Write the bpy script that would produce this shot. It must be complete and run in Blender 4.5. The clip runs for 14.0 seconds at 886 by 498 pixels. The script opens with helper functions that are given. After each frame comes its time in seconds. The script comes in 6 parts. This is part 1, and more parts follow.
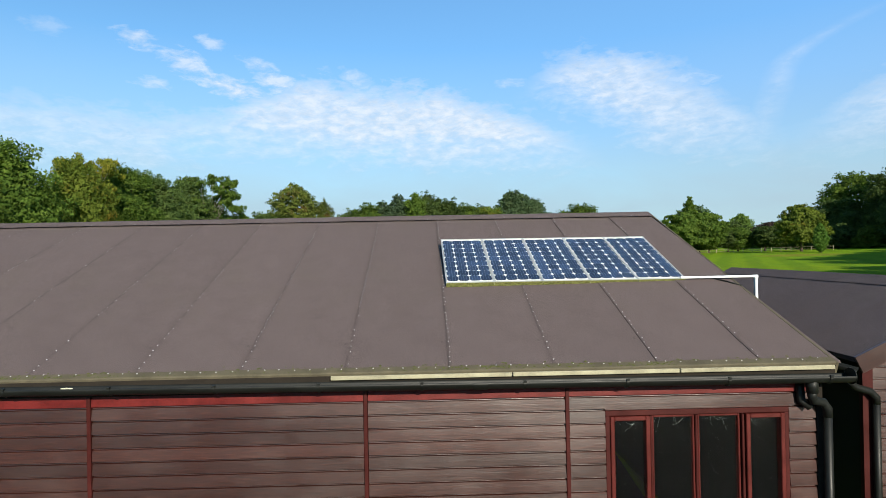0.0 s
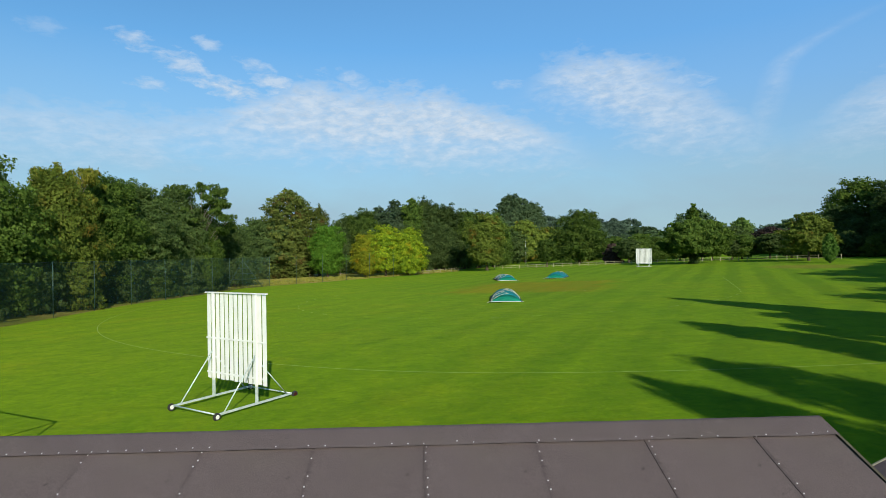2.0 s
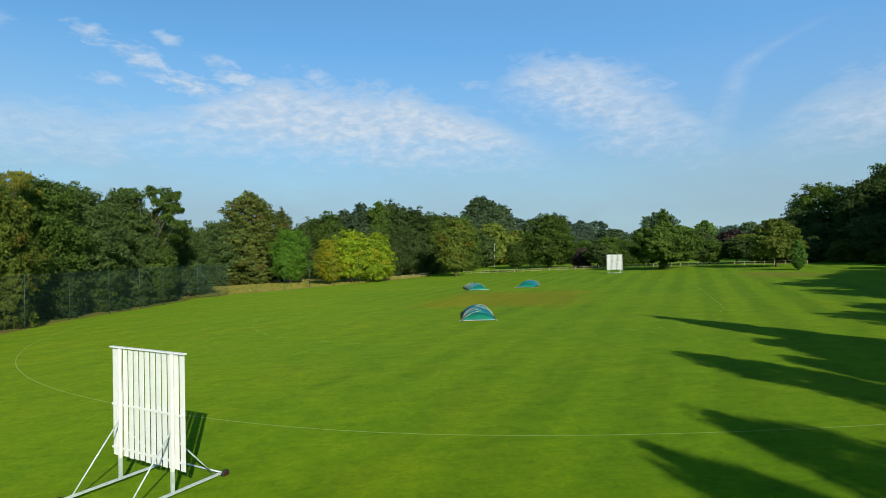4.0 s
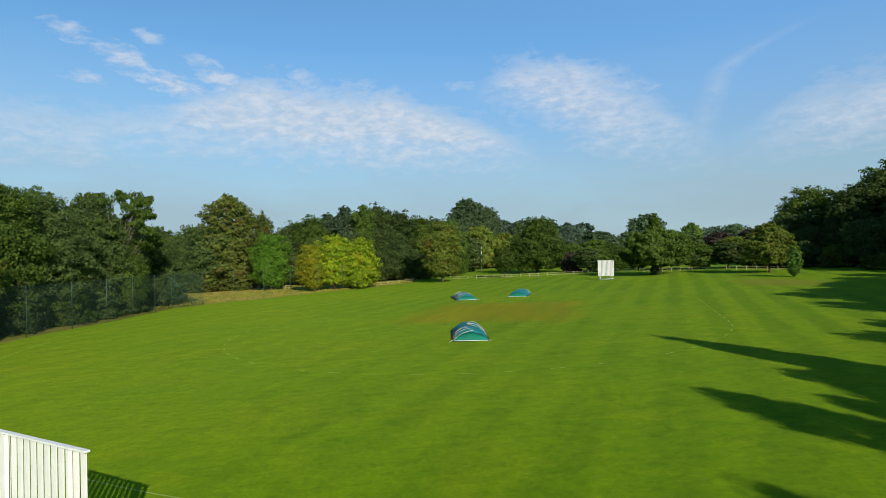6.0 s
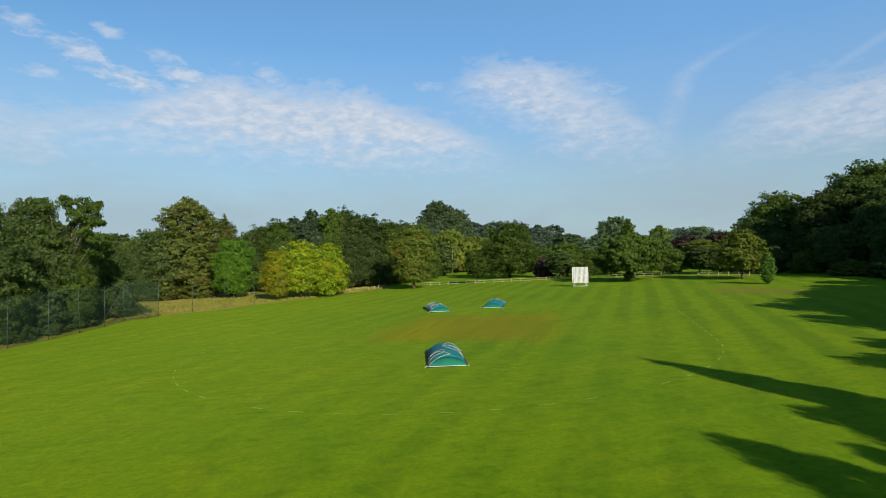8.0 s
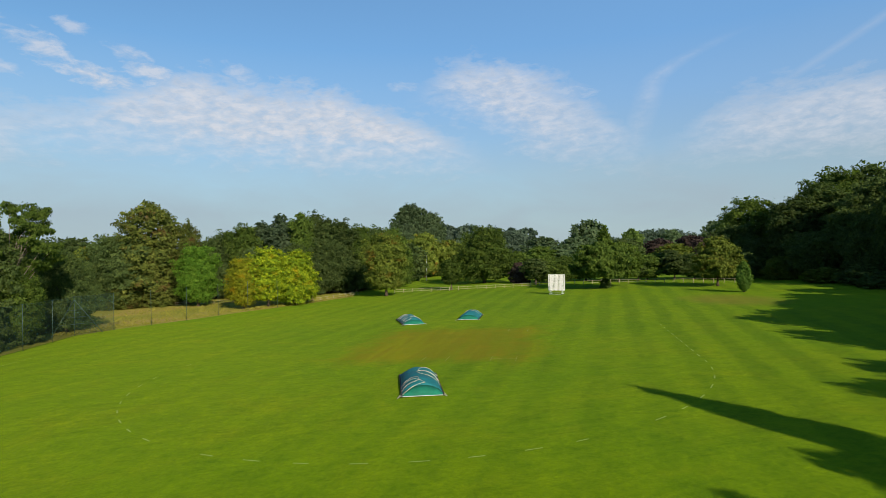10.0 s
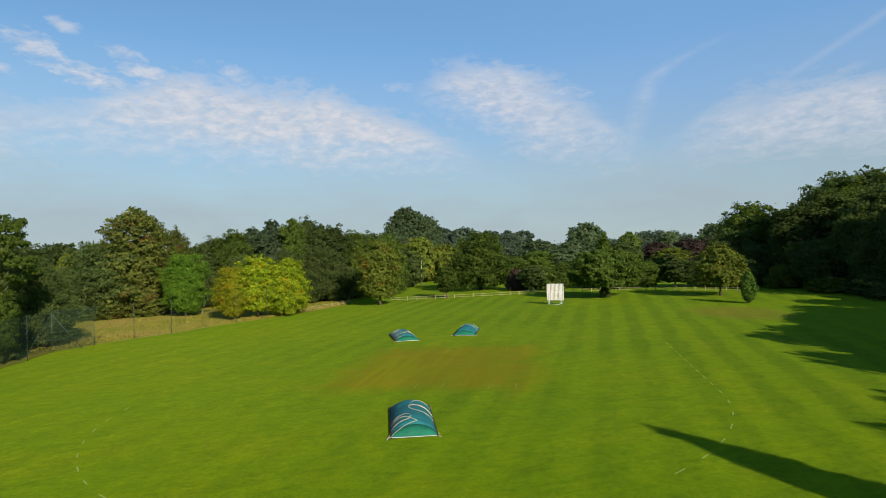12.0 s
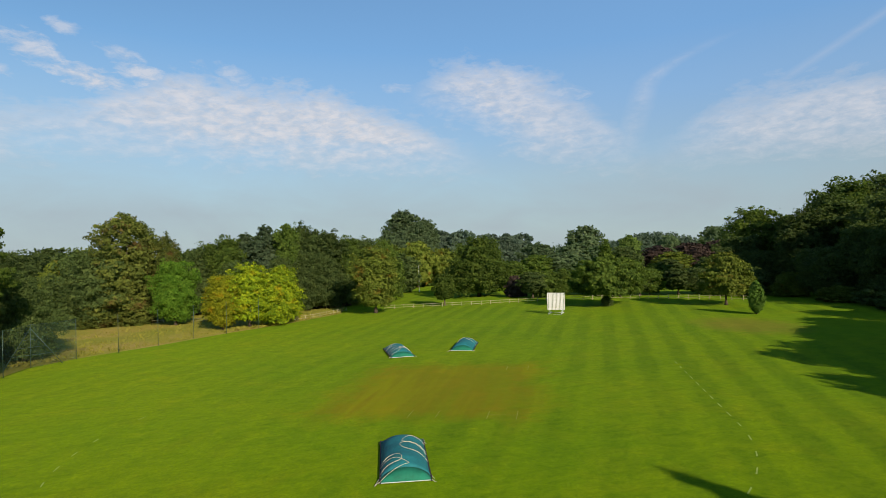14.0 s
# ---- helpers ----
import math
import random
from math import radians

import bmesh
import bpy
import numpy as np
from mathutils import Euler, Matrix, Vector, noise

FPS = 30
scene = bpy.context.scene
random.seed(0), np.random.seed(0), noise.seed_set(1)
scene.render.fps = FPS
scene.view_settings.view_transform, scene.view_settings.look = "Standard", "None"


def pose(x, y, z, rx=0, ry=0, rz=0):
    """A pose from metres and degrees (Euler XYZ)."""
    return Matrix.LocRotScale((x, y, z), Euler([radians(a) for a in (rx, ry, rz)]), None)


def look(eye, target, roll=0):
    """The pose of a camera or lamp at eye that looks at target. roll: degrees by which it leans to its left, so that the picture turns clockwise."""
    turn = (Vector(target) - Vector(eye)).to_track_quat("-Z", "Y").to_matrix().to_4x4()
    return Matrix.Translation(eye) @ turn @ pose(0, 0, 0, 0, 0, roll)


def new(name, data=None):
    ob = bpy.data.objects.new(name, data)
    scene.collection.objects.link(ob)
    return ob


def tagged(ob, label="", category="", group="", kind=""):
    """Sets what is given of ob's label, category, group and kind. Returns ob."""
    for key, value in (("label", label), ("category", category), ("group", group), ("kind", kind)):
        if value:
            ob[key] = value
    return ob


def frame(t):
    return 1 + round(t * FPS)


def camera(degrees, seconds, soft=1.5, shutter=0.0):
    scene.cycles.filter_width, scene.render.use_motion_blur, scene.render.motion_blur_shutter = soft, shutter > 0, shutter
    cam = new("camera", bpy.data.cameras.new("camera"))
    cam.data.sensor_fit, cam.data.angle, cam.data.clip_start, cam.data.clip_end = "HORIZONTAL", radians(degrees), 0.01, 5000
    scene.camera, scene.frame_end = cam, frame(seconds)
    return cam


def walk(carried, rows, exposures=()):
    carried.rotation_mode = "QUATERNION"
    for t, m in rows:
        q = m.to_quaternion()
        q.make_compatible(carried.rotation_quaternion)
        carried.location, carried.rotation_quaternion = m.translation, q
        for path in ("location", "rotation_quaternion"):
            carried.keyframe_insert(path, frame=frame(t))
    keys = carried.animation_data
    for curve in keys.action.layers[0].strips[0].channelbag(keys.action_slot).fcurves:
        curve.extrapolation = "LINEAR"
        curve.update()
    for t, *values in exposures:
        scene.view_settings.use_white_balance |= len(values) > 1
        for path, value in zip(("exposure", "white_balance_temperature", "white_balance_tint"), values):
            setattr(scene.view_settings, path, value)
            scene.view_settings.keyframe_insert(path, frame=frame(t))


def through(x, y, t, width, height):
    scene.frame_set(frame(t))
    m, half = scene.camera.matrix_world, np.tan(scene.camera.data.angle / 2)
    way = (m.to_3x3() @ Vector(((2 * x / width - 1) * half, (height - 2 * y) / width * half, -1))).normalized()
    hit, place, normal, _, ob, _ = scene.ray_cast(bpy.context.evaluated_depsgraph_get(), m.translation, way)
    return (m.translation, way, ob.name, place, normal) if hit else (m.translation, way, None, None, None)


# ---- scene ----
cam = camera(76.5, 14.0, 0.8)
PATH = [
    (0, (-0.663, 14.992, 3.635), (-0.808, 24.991, 3.706), -0.96),
    (0.5, (-0.669, 15.876, 4.107), (-0.810, 25.875, 4.186), -0.98),
    (1, (-0.657, 16.963, 4.652), (-0.784, 26.962, 4.734), -0.98),
    (1.5, (-0.653, 17.959, 5.153), (-0.773, 27.958, 5.236), -0.96),
    (2, (-0.666, 19.072, 5.644), (-0.769, 29.071, 5.732), -0.97),
    (2.5, (-0.702, 20.245, 6.038), (-0.723, 30.244, 6.125), -0.98),
    (3, (-0.688, 21.395, 6.450), (-0.508, 31.393, 6.533), -0.99),
    (5.5, (-0.771, 27.178, 8.182), (-0.103, 37.155, 8.265), -1.12),
    (6, (-0.805, 28.375, 8.532), (-0.072, 38.348, 8.618), -1.15),
    (6.5, (-0.869, 29.386, 8.896), (-0.065, 39.353, 8.981), -1.19),
    (7, (-0.857, 30.559, 9.332), (0.036, 40.519, 9.416), -1.24),
    (7.5, (-0.859, 31.553, 9.693), (0.172, 41.500, 9.781), -1.25),
    (8, (-0.866, 32.723, 10.058), (0.407, 42.642, 10.140), -1.24),
    (8.5, (-0.861, 33.640, 10.413), (0.613, 43.531, 10.492), -1.26),
    (9, (-0.777, 34.651, 10.758), (0.831, 44.521, 10.838), -1.26),
    (11.5, (0.230, 39.455, 13.065), (2.029, 49.291, 13.152), -1.33),
    (12, (0.477, 40.491, 13.521), (2.292, 50.325, 13.611), -1.34),
    (12.5, (0.755, 41.392, 13.962), (2.577, 51.224, 14.050), -1.37),
    (13, (0.990, 42.408, 14.350), (2.823, 52.238, 14.446), -1.36),
    (13.5, (1.240, 43.320, 14.743), (3.074, 53.150, 14.841), -1.38),
    (14, (1.477, 44.276, 15.151), (3.320, 54.104, 15.253), -1.34),
]
walk(cam, [(t, look(eye, target, roll)) for t, eye, target, roll in PATH],
     [(0, 0.74, 6750, 10), (1.5, 0.46, 6450, 7), (3, 0.38, 6400, 7), (6.5, 0.37, 6760, 11), (9, 0.37, 7060, 14), (14, 0.37, 7480, 17)])

# ---------------------------------------------------------------- light
SUN_AZ = 163.5      # degrees clockwise from +y, the way to the sun
SUN_EL = 24.7
world = bpy.data.worlds.new("sky")
scene.world = world
world.use_nodes = True
wn = world.node_tree
wn.nodes.clear()
sky = wn.nodes.new("ShaderNodeTexSky")
sky.sky_type = "NISHITA"
sky.sun_disc = False
sky.sun_elevation = radians(SUN_EL)
sky.sun_rotation = radians(SUN_AZ)
sky.altitude = 0
sky.air_density = 1.0
sky.dust_density = 0.3
sky.ozone_density = 3.0
wbg = wn.nodes.new("ShaderNodeBackground")
wbg.inputs["Strength"].default_value = 0.101
wout = wn.nodes.new("ShaderNodeOutputWorld")
cool = wn.nodes.new("ShaderNodeMix")
cool.data_type, cool.blend_type = "RGBA", "MULTIPLY"
cool.inputs[0].default_value = 1.0
cool.inputs[7].default_value = (0.68, 1.02, 1.12, 1)
wn.links.new(sky.outputs[0], cool.inputs[6])
wn.links.new(cool.outputs[2], wbg.inputs["Color"])
wn.links.new(wbg.outputs[0], wout.inputs["Surface"])

sun_data = bpy.data.lights.new("sun", "SUN")
sun_data.energy = 5.0
sun_data.angle = radians(0.55)
sun_data.color = (1.0, 0.94, 0.80)
sun = new("sun", sun_data)
az, el = radians(SUN_AZ), radians(SUN_EL)
sun_dir = Vector((math.sin(az) * math.cos(el), math.cos(az) * math.cos(el), math.sin(el)))
sun.matrix_world = look(sun_dir * 300 + Vector((0, 60, 0)), (0, 60, 0))

# ---------------------------------------------------------------- small helpers
FALL = 0.029        # the field rises to the right


def lie(x, y=0.0):
    """Height of the ground."""
    hollow = 0.31 * math.exp(-((x + 9) / 15) ** 2 - ((y - 42) / 9) ** 2)
    return FALL * max(-100.0, min(140.0, x)) - hollow


def part(name, bm, material, parent, label=""):
    me = bpy.data.meshes.new(name)
    bm.to_mesh(me)
    bm.free()
    if material:
        me.materials.append(material)
    ob = new(name, me)
    ob.parent = parent
    if label:
        ob["label"] = label
    return ob


def share(name, me, parent, m):
    ob = new(name, me)
    ob.parent = parent
    ob.matrix_basis = m
    return ob


def thing(name, m, label, category, group="", kind=""):
    ob = new(name)
    ob.empty_display_size = 0.3
    ob.matrix_basis = m
    return tagged(ob, label, category, group, kind)


def box(bm, x0, x1, y0, y1, z0, z1, m=None):
    c = [Vector((x, y, z)) for x in (x0, x1) for y in (y0, y1) for z in (z0, z1)]
    if m:
        c = [m @ v for v in c]
    v = [bm.verts.new(p) for p in c]
    for f in ((0, 1, 3, 2), (4, 6, 7, 5), (0, 4, 5, 1), (2, 3, 7, 6), (0, 2, 6, 4), (1, 5, 7, 3)):
        bm.faces.new([v[i] for i in f])


def bevel(bm, width=0.004, segments=1):
    bmesh.ops.bevel(bm, geom=bm.edges[:], offset=width, segments=segments, affect="EDGES", profile=0.7)


def tube(bm, points, radii, sides=8, caps=True):
    """A round bar through points; radii is one number or one a point."""
    points = [Vector(p) for p in points]
    if not isinstance(radii, (list, tuple)):
        radii = [radii] * len(points)
    rings = []
    side = None
    for i, p in enumerate(points):
        a = points[max(i - 1, 0)]
        b = points[min(i + 1, len(points) - 1)]
        d = (b - a).normalized()
        if side is None:
            side = d.orthogonal().normalized()
        side = (side - d * side.dot(d)).normalized()
        up = d.cross(side)
        rings.append([bm.verts.new(p + radii[i] * (math.cos(k * math.tau / sides) * side + math.sin(k * math.tau / sides) * up)) for k in range(sides)])
    for r, s in zip(rings, rings[1:]):
        for k in range(sides):
            f = bm.faces.new((r[k], r[(k + 1) % sides], s[(k + 1) % sides], s[k]))
            f.smooth = True
    if caps:
        bm.faces.new(rings[0][::-1])
        bm.faces.new(rings[-1])


def arrays_mesh(name, verts, quads, material, smooth=False, sides=4):
    """A mesh of quads (or triangles) from number arrays."""
    me = bpy.data.meshes.new(name)
    n, k = len(verts), len(quads)
    me.vertices.add(n)
    me.vertices.foreach_set("co", np.asarray(verts, dtype=np.float32).ravel())
    me.loops.add(sides * k)
    me.loops.foreach_set("vertex_index", np.asarray(quads, dtype=np.int32).ravel())
    me.polygons.add(k)
    me.polygons.foreach_set("loop_start", np.arange(0, sides * k, sides, dtype=np.int32))
    me.update(calc_edges=True)
    if smooth:
        me.polygons.foreach_set("use_smooth", np.ones(k, dtype=bool))
    me.materials.append(material)
    return me


# ---------------------------------------------------------------- materials
class Mat:
    """A node material in short hand."""

    def __init__(self, name, rough=0.7, spec=0.4, metal=0.0):
        self.m = bpy.data.materials.new(name)
        self.m.use_nodes = True
        self.t = self.m.node_tree
        self.b = self.t.nodes["Principled BSDF"]
        self.b.inputs["Roughness"].default_value = rough
        self.b.inputs["Specular IOR Level"].default_value = spec
        self.b.inputs["Metallic"].default_value = metal
        self.out = self.t.nodes["Material Output"]

    def node(self, kind, **kw):
        n = self.t.nodes.new(kind)
        for k, v in kw.items():
            if k in n.inputs:
                n.inputs[k].default_value = v
        return n

    def link(self, a, b):
        self.t.links.new(a, b)

    def coord(self, scale=(1, 1, 1), turn=0.0, kind="Object"):
        tc = self.t.nodes.new("ShaderNodeTexCoord")
        mp = self.t.nodes.new("ShaderNodeMapping")
        mp.inputs["Scale"].default_value = scale
        mp.inputs["Rotation"].default_value = (0, 0, turn)
        self.link(tc.outputs[kind], mp.inputs["Vector"])
        return mp.outputs[0]

    def along(self, scale, turn):
        """Object coordinates turned first, then stretched."""
        m = self.t.nodes.new("ShaderNodeMapping")
        m.inputs["Scale"].default_value = scale
        self.link(self.coord((1, 1, 1), turn), m.inputs["Vector"])
        return m.outputs[0]

    def noise(self, scale, detail=4.0, rough=0.55, vec=None, distort=0.0):
        n = self.node("ShaderNodeTexNoise", Scale=scale, Detail=detail, Roughness=rough, Distortion=distort)
        if vec:
            self.link(vec, n.inputs["Vector"])
        return n.outputs["Fac"]

    def ramp(self, fac, stops):
        r = self.t.nodes.new("ShaderNodeValToRGB")
        e = r.color_ramp.elements
        while len(e) < len(stops):
            e.new(0.5)
        for i, (p, c) in enumerate(stops):
            e[i].position = p
            e[i].color = (*c, 1) if len(c) == 3 else c
        self.link(fac, r.inputs["Fac"])
        return r.outputs["Color"]

    def value(self, fac, a, b, lo=0.0, hi=1.0):
        r = self.t.nodes.new("ShaderNodeMapRange")
        for k, v in (("From Min", a), ("From Max", b), ("To Min", lo), ("To Max", hi)):
            r.inputs[k].default_value = v
        self.link(fac, r.inputs["Value"])
        return r.outputs[0]

    def math(self, op, a, b=None, clamp=False):
        n = self.t.nodes.new("ShaderNodeMath")
        n.operation = op
        n.use_clamp = clamp
        for i, v in enumerate((a, b)):
            if v is None:
                continue
            if isinstance(v, (int, float)):
                n.inputs[i].default_value = v
            else:
                self.link(v, n.inputs[i])
        return n.outputs[0]

    def mix(self, fac, a, b, how="MIX"):
        n = self.t.nodes.new("ShaderNodeMix")
        n.data_type = "RGBA"
        n.blend_type = how
        for k, v in ((0, fac), (6, a), (7, b)):
            if isinstance(v, (int, float)):
                n.inputs[k].default_value = v
            elif isinstance(v, tuple):
                n.inputs[k].default_value = (*v, 1) if len(v) == 3 else v
            else:
                self.link(v, n.inputs[k])
        return n.outputs[2]

    def base(self, c):
        if isinstance(c, tuple):
            self.b.inputs["Base Color"].default_value = (*c, 1)
        else:
            self.link(c, self.b.inputs["Base Color"])
        return self

    def rough(self, v):
        self.link(v, self.b.inputs["Roughness"])
        return self

    def bump(self, h, strength=0.3, distance=0.01):
        n = self.node("ShaderNodeBump", Strength=strength, Distance=distance)
        self.link(h, n.inputs["Height"])
        self.link(n.outputs[0], self.b.inputs["Normal"])
        return self

    def object_random(self):
        return self.t.nodes.new("ShaderNodeObjectInfo").outputs["Random"]

    def island_random(self):
        return self.t.nodes.new("ShaderNodeNewGeometry").outputs["Random Per Island"]


def plain(name, colour, rough=0.6, spec=0.4, metal=0.0, scale=6.0, spread=0.25, bump=0.1, dist=0.003, fine=60.0):
    """A painted or moulded surface with a soft mottle and fine grain."""
    q = Mat(name, rough, spec, metal)
    v = q.coord()
    n = q.noise(scale, 5, 0.6, v)
    f = q.noise(fine, 3, 0.6, v)
    lo = tuple(c * (1 - spread) for c in colour)
    hi = tuple(min(1, c * (1 + spread)) for c in colour)
    c = q.ramp(n, [(0.3, lo), (0.7, hi)])
    q.base(q.mix(0.25, c, q.ramp(f, [(0.35, lo), (0.65, hi)])))
    q.bump(f, bump, dist)
    q.rough(q.value(n, 0.3, 0.7, max(0.02, rough - 0.08), min(1, rough + 0.1)))
    return q.m


def leaf_material(name, dark, mid, light, through=0.4, accent=None, amount=0.0):
    """Leaves: three greens, varied leaf by leaf, branch by branch and tree by tree."""
    q = Mat(name, 0.75, 0.08)
    v = q.coord()
    r = q.island_random()
    n = q.noise(0.35, 3, 0.6, v)
    f = q.math("ADD", q.math("MULTIPLY", r, 0.38), q.math("MULTIPLY", n, 0.80))
    c = q.ramp(f, [(0.2, dark), (0.55, mid), (0.9, light)])
    if accent:
        a = q.noise(0.22, 2, 0.5, q.coord((1, 1, 1.3), 0.7))
        c = q.mix(q.value(a, 0.62 - amount * 0.3, 0.72 - amount * 0.3), c, q.mix(r, accent, tuple(x * 0.6 for x in accent)))
    o = q.value(q.object_random(), 0, 1, 0.8, 1.2)
    hsv = q.node("ShaderNodeHueSaturation", Saturation=1.0)
    q.link(o, hsv.inputs["Value"])
    q.link(c, hsv.inputs["Color"])
    c = hsv.outputs[0]
    q.base(c)
    tr = q.t.nodes.new("ShaderNodeBsdfTranslucent")
    q.link(q.mix(1.0, c, (1.15, 1.25, 0.55), "MULTIPLY"), tr.inputs["Color"])
    mx = q.t.nodes.new("ShaderNodeMixShader")
    mx.inputs[0].default_value = through
    q.link(q.b.outputs[0], mx.inputs[1])
    q.link(tr.outputs[0], mx.inputs[2])
    q.link(mx.outputs[0], q.out.inputs["Surface"])
    return q.m


def bark_material(name, colour):
    q = Mat(name, 0.9, 0.1)
    v = q.coord((6, 6, 1.2))
    n = q.noise(3, 6, 0.65, v)
    q.base(q.ramp(n, [(0.3, tuple(c * 0.5 for c in colour)), (0.7, tuple(c * 1.4 for c in colour))]))
    q.bump(n, 0.8, 0.05)
    return q.m


LEAF = {
    "oak": leaf_material("leaf_oak", (0.026, 0.052, 0.010), (0.058, 0.100, 0.016), (0.118, 0.168, 0.029)),
    "dark": leaf_material("leaf_dark", (0.028, 0.050, 0.016), (0.056, 0.090, 0.025), (0.104, 0.142, 0.040)),
    "pine": leaf_material("leaf_pine", (0.024, 0.045, 0.024), (0.050, 0.082, 0.042), (0.098, 0.138, 0.068)),
    "poplar": leaf_material("leaf_poplar", (0.038, 0.072, 0.034), (0.076, 0.122, 0.056), (0.130, 0.185, 0.086)),
    "bright": leaf_material("leaf_bright", (0.036, 0.094, 0.010), (0.072, 0.160, 0.015), (0.130, 0.232, 0.027)),
    "yellow": leaf_material("leaf_yellow", (0.048, 0.094, 0.008), (0.134, 0.206, 0.011), (0.315, 0.360, 0.016), 0.3, (0.340, 0.275, 0.012), 0.03),
    "gold": leaf_material("leaf_gold", (0.088, 0.122, 0.007), (0.170, 0.196, 0.012), (0.270, 0.262, 0.017), 0.3, (0.350, 0.245, 0.012), 0.12),
    "rust": leaf_material("leaf_rust", (0.032, 0.050, 0.010), (0.070, 0.092, 0.017), (0.132, 0.148, 0.029), 0.25, (0.105, 0.070, 0.020), 0.10),
    "olive": leaf_material("leaf_olive", (0.044, 0.074, 0.011), (0.092, 0.128, 0.018), (0.165, 0.198, 0.032), 0.3, (0.183, 0.122, 0.017), 0.06),
    "pale": leaf_material("leaf_pale", (0.056, 0.108, 0.022), (0.108, 0.175, 0.037), (0.178, 0.250, 0.061)),
    # bluish green, with the haze of distance put into the leaf colour
    "distant": leaf_material("leaf_haze_tinted", (0.032, 0.056, 0.040), (0.058, 0.092, 0.064), (0.094, 0.134, 0.088), 0.3),
    "conifer": leaf_material("leaf_conifer", (0.030, 0.070, 0.012), (0.058, 0.120, 0.018), (0.100, 0.180, 0.030), 0.25),
    "tawny": leaf_material("leaf_tawny", (0.062, 0.078, 0.010), (0.120, 0.130, 0.016), (0.200, 0.180, 0.028), 0.35, (0.240, 0.150, 0.020), 0.08),
    "purple": leaf_material("leaf_purple", (0.026, 0.018, 0.016), (0.046, 0.032, 0.027), (0.078, 0.054, 0.042), 0.15),
}
BARK = bark_material("bark", (0.09, 0.07, 0.05))
BARK_PALE = bark_material("bark_pale", (0.17, 0.145, 0.11))


def turf_material():
    q = Mat("turf", 0.95, 0.02)
    v = q.coord()
    # mown bands run along the pitch
    band = q.coord((1, 1, 1), radians(26.5))
    w = q.node("ShaderNodeTexWave", Scale=0.0705, Distortion=1.6, Detail=4.0)
    w.inputs["Detail Scale"].default_value = 1.6
    w.wave_type, w.bands_direction, w.wave_profile = "BANDS", "X", "SIN"
    q.link(band, w.inputs["Vector"])
    n1 = q.noise(0.045, 4, 0.6, v)
    n2 = q.noise(0.55, 5, 0.65, v, 0.4)
    n3 = q.noise(5.0, 5, 0.7, v)
    n4 = q.noise(40.0, 3, 0.7, v)
    streak = q.noise(1.0, 4, 0.65, q.along((0.8, 0.08, 1), radians(26.5)))
    cross = q.noise(1.0, 5, 0.7, q.along((0.30, 1.3, 1), radians(-4)))
    clump = q.noise(1.7, 5, 0.72, v, 0.6)
    keep = q.value(q.noise(0.03, 2, 0.5, v), 0.35, 0.62, 0.12, 0.85)
    px = q.t.nodes.new("ShaderNodeSeparateXYZ")
    q.link(v, px.inputs[0])
    keep = q.math("MULTIPLY", keep, q.value(px.outputs["X"], -15.0, 25.0, 0.35, 0.92))
    stripe = q.math("MULTIPLY", q.value(w.outputs["Fac"], 0.25, 0.75, 1.0, 0.0), keep)
    a = q.mix(stripe, (0.154, 0.268, 0.0043), (0.098, 0.196, 0.0037))
    b = q.mix(q.value(n1, 0.35, 0.65, 0.0, 0.8), a, q.mix(1.0, a, (1.28, 1.08, 1.0), "MULTIPLY"))
    c = q.mix(q.value(n2, 0.35, 0.7, 0.0, 0.75), b, q.mix(1.0, b, (0.66, 0.78, 0.8), "MULTIPLY"))
    c = q.mix(q.value(streak, 0.45, 0.75, 0.0, 0.35), c, q.mix(1.0, c, (1.30, 1.2, 1.2), "MULTIPLY"))
    c = q.mix(q.value(cross, 0.5, 0.72, 0.0, 0.75), c, q.mix(1.0, c, (0.66, 0.76, 0.8), "MULTIPLY"))
    c = q.mix(q.value(clump, 0.32, 0.68, 0.0, 0.9), q.mix(1.0, c, (0.74, 0.82, 0.8), "MULTIPLY"), q.mix(1.0, c, (1.14, 1.1, 1.0), "MULTIPLY"))
    d = q.mix(q.value(n3, 0.3, 0.7, 0.0, 0.75), q.mix(1.0, c, (0.72, 0.78, 0.8), "MULTIPLY"), q.mix(1.0, c, (1.12, 1.1, 1.0), "MULTIPLY"))
    e = q.mix(q.value(n4, 0.3, 0.7, 0.0, 0.6), q.mix(1.0, d, (0.66, 0.7, 0.7), "MULTIPLY"), q.mix(1.0, d, (1.2, 1.18, 1.1), "MULTIPLY"))
    # the worn cricket square
    sq = q.t.nodes.new("ShaderNodeMapping")
    sq.vector_type = "TEXTURE"
    sq.inputs["Location"].default_value = (12.7, 106.6, 0)
    sq.inputs["Rotation"].default_value = (0, 0, radians(-21.5))
    tc = q.t.nodes.new("ShaderNodeTexCoord")
    q.link(tc.outputs["Object"], sq.inputs["Vector"])
    sep = q.t.nodes.new("ShaderNodeSeparateXYZ")
    q.link(sq.outputs[0], sep.inputs[0])
    wob = q.value(q.noise(0.3, 5, 0.65, v), 0.2, 0.8, -3.2, 3.2)
    ax = q.math("ADD", q.math("ABSOLUTE", sep.outputs["X"]), wob)
    ay = q.math("ADD", q.math("ABSOLUTE", sep.outputs["Y"]), wob)
    m = q.math("MULTIPLY", q.value(ax, 13.2, 8.2), q.value(ay, 14.0, 9.4))
    ns = q.noise(0.26, 4, 0.6, q.along((1, 0.09, 1), radians(21.5)))
    worn = q.ramp(ns, [(0.33, (0.140, 0.146, 0.004)), (0.47, (0.170, 0.134, 0.005)), (0.58, (0.196, 0.180, 0.004)), (0.68, (0.165, 0.112, 0.006))])
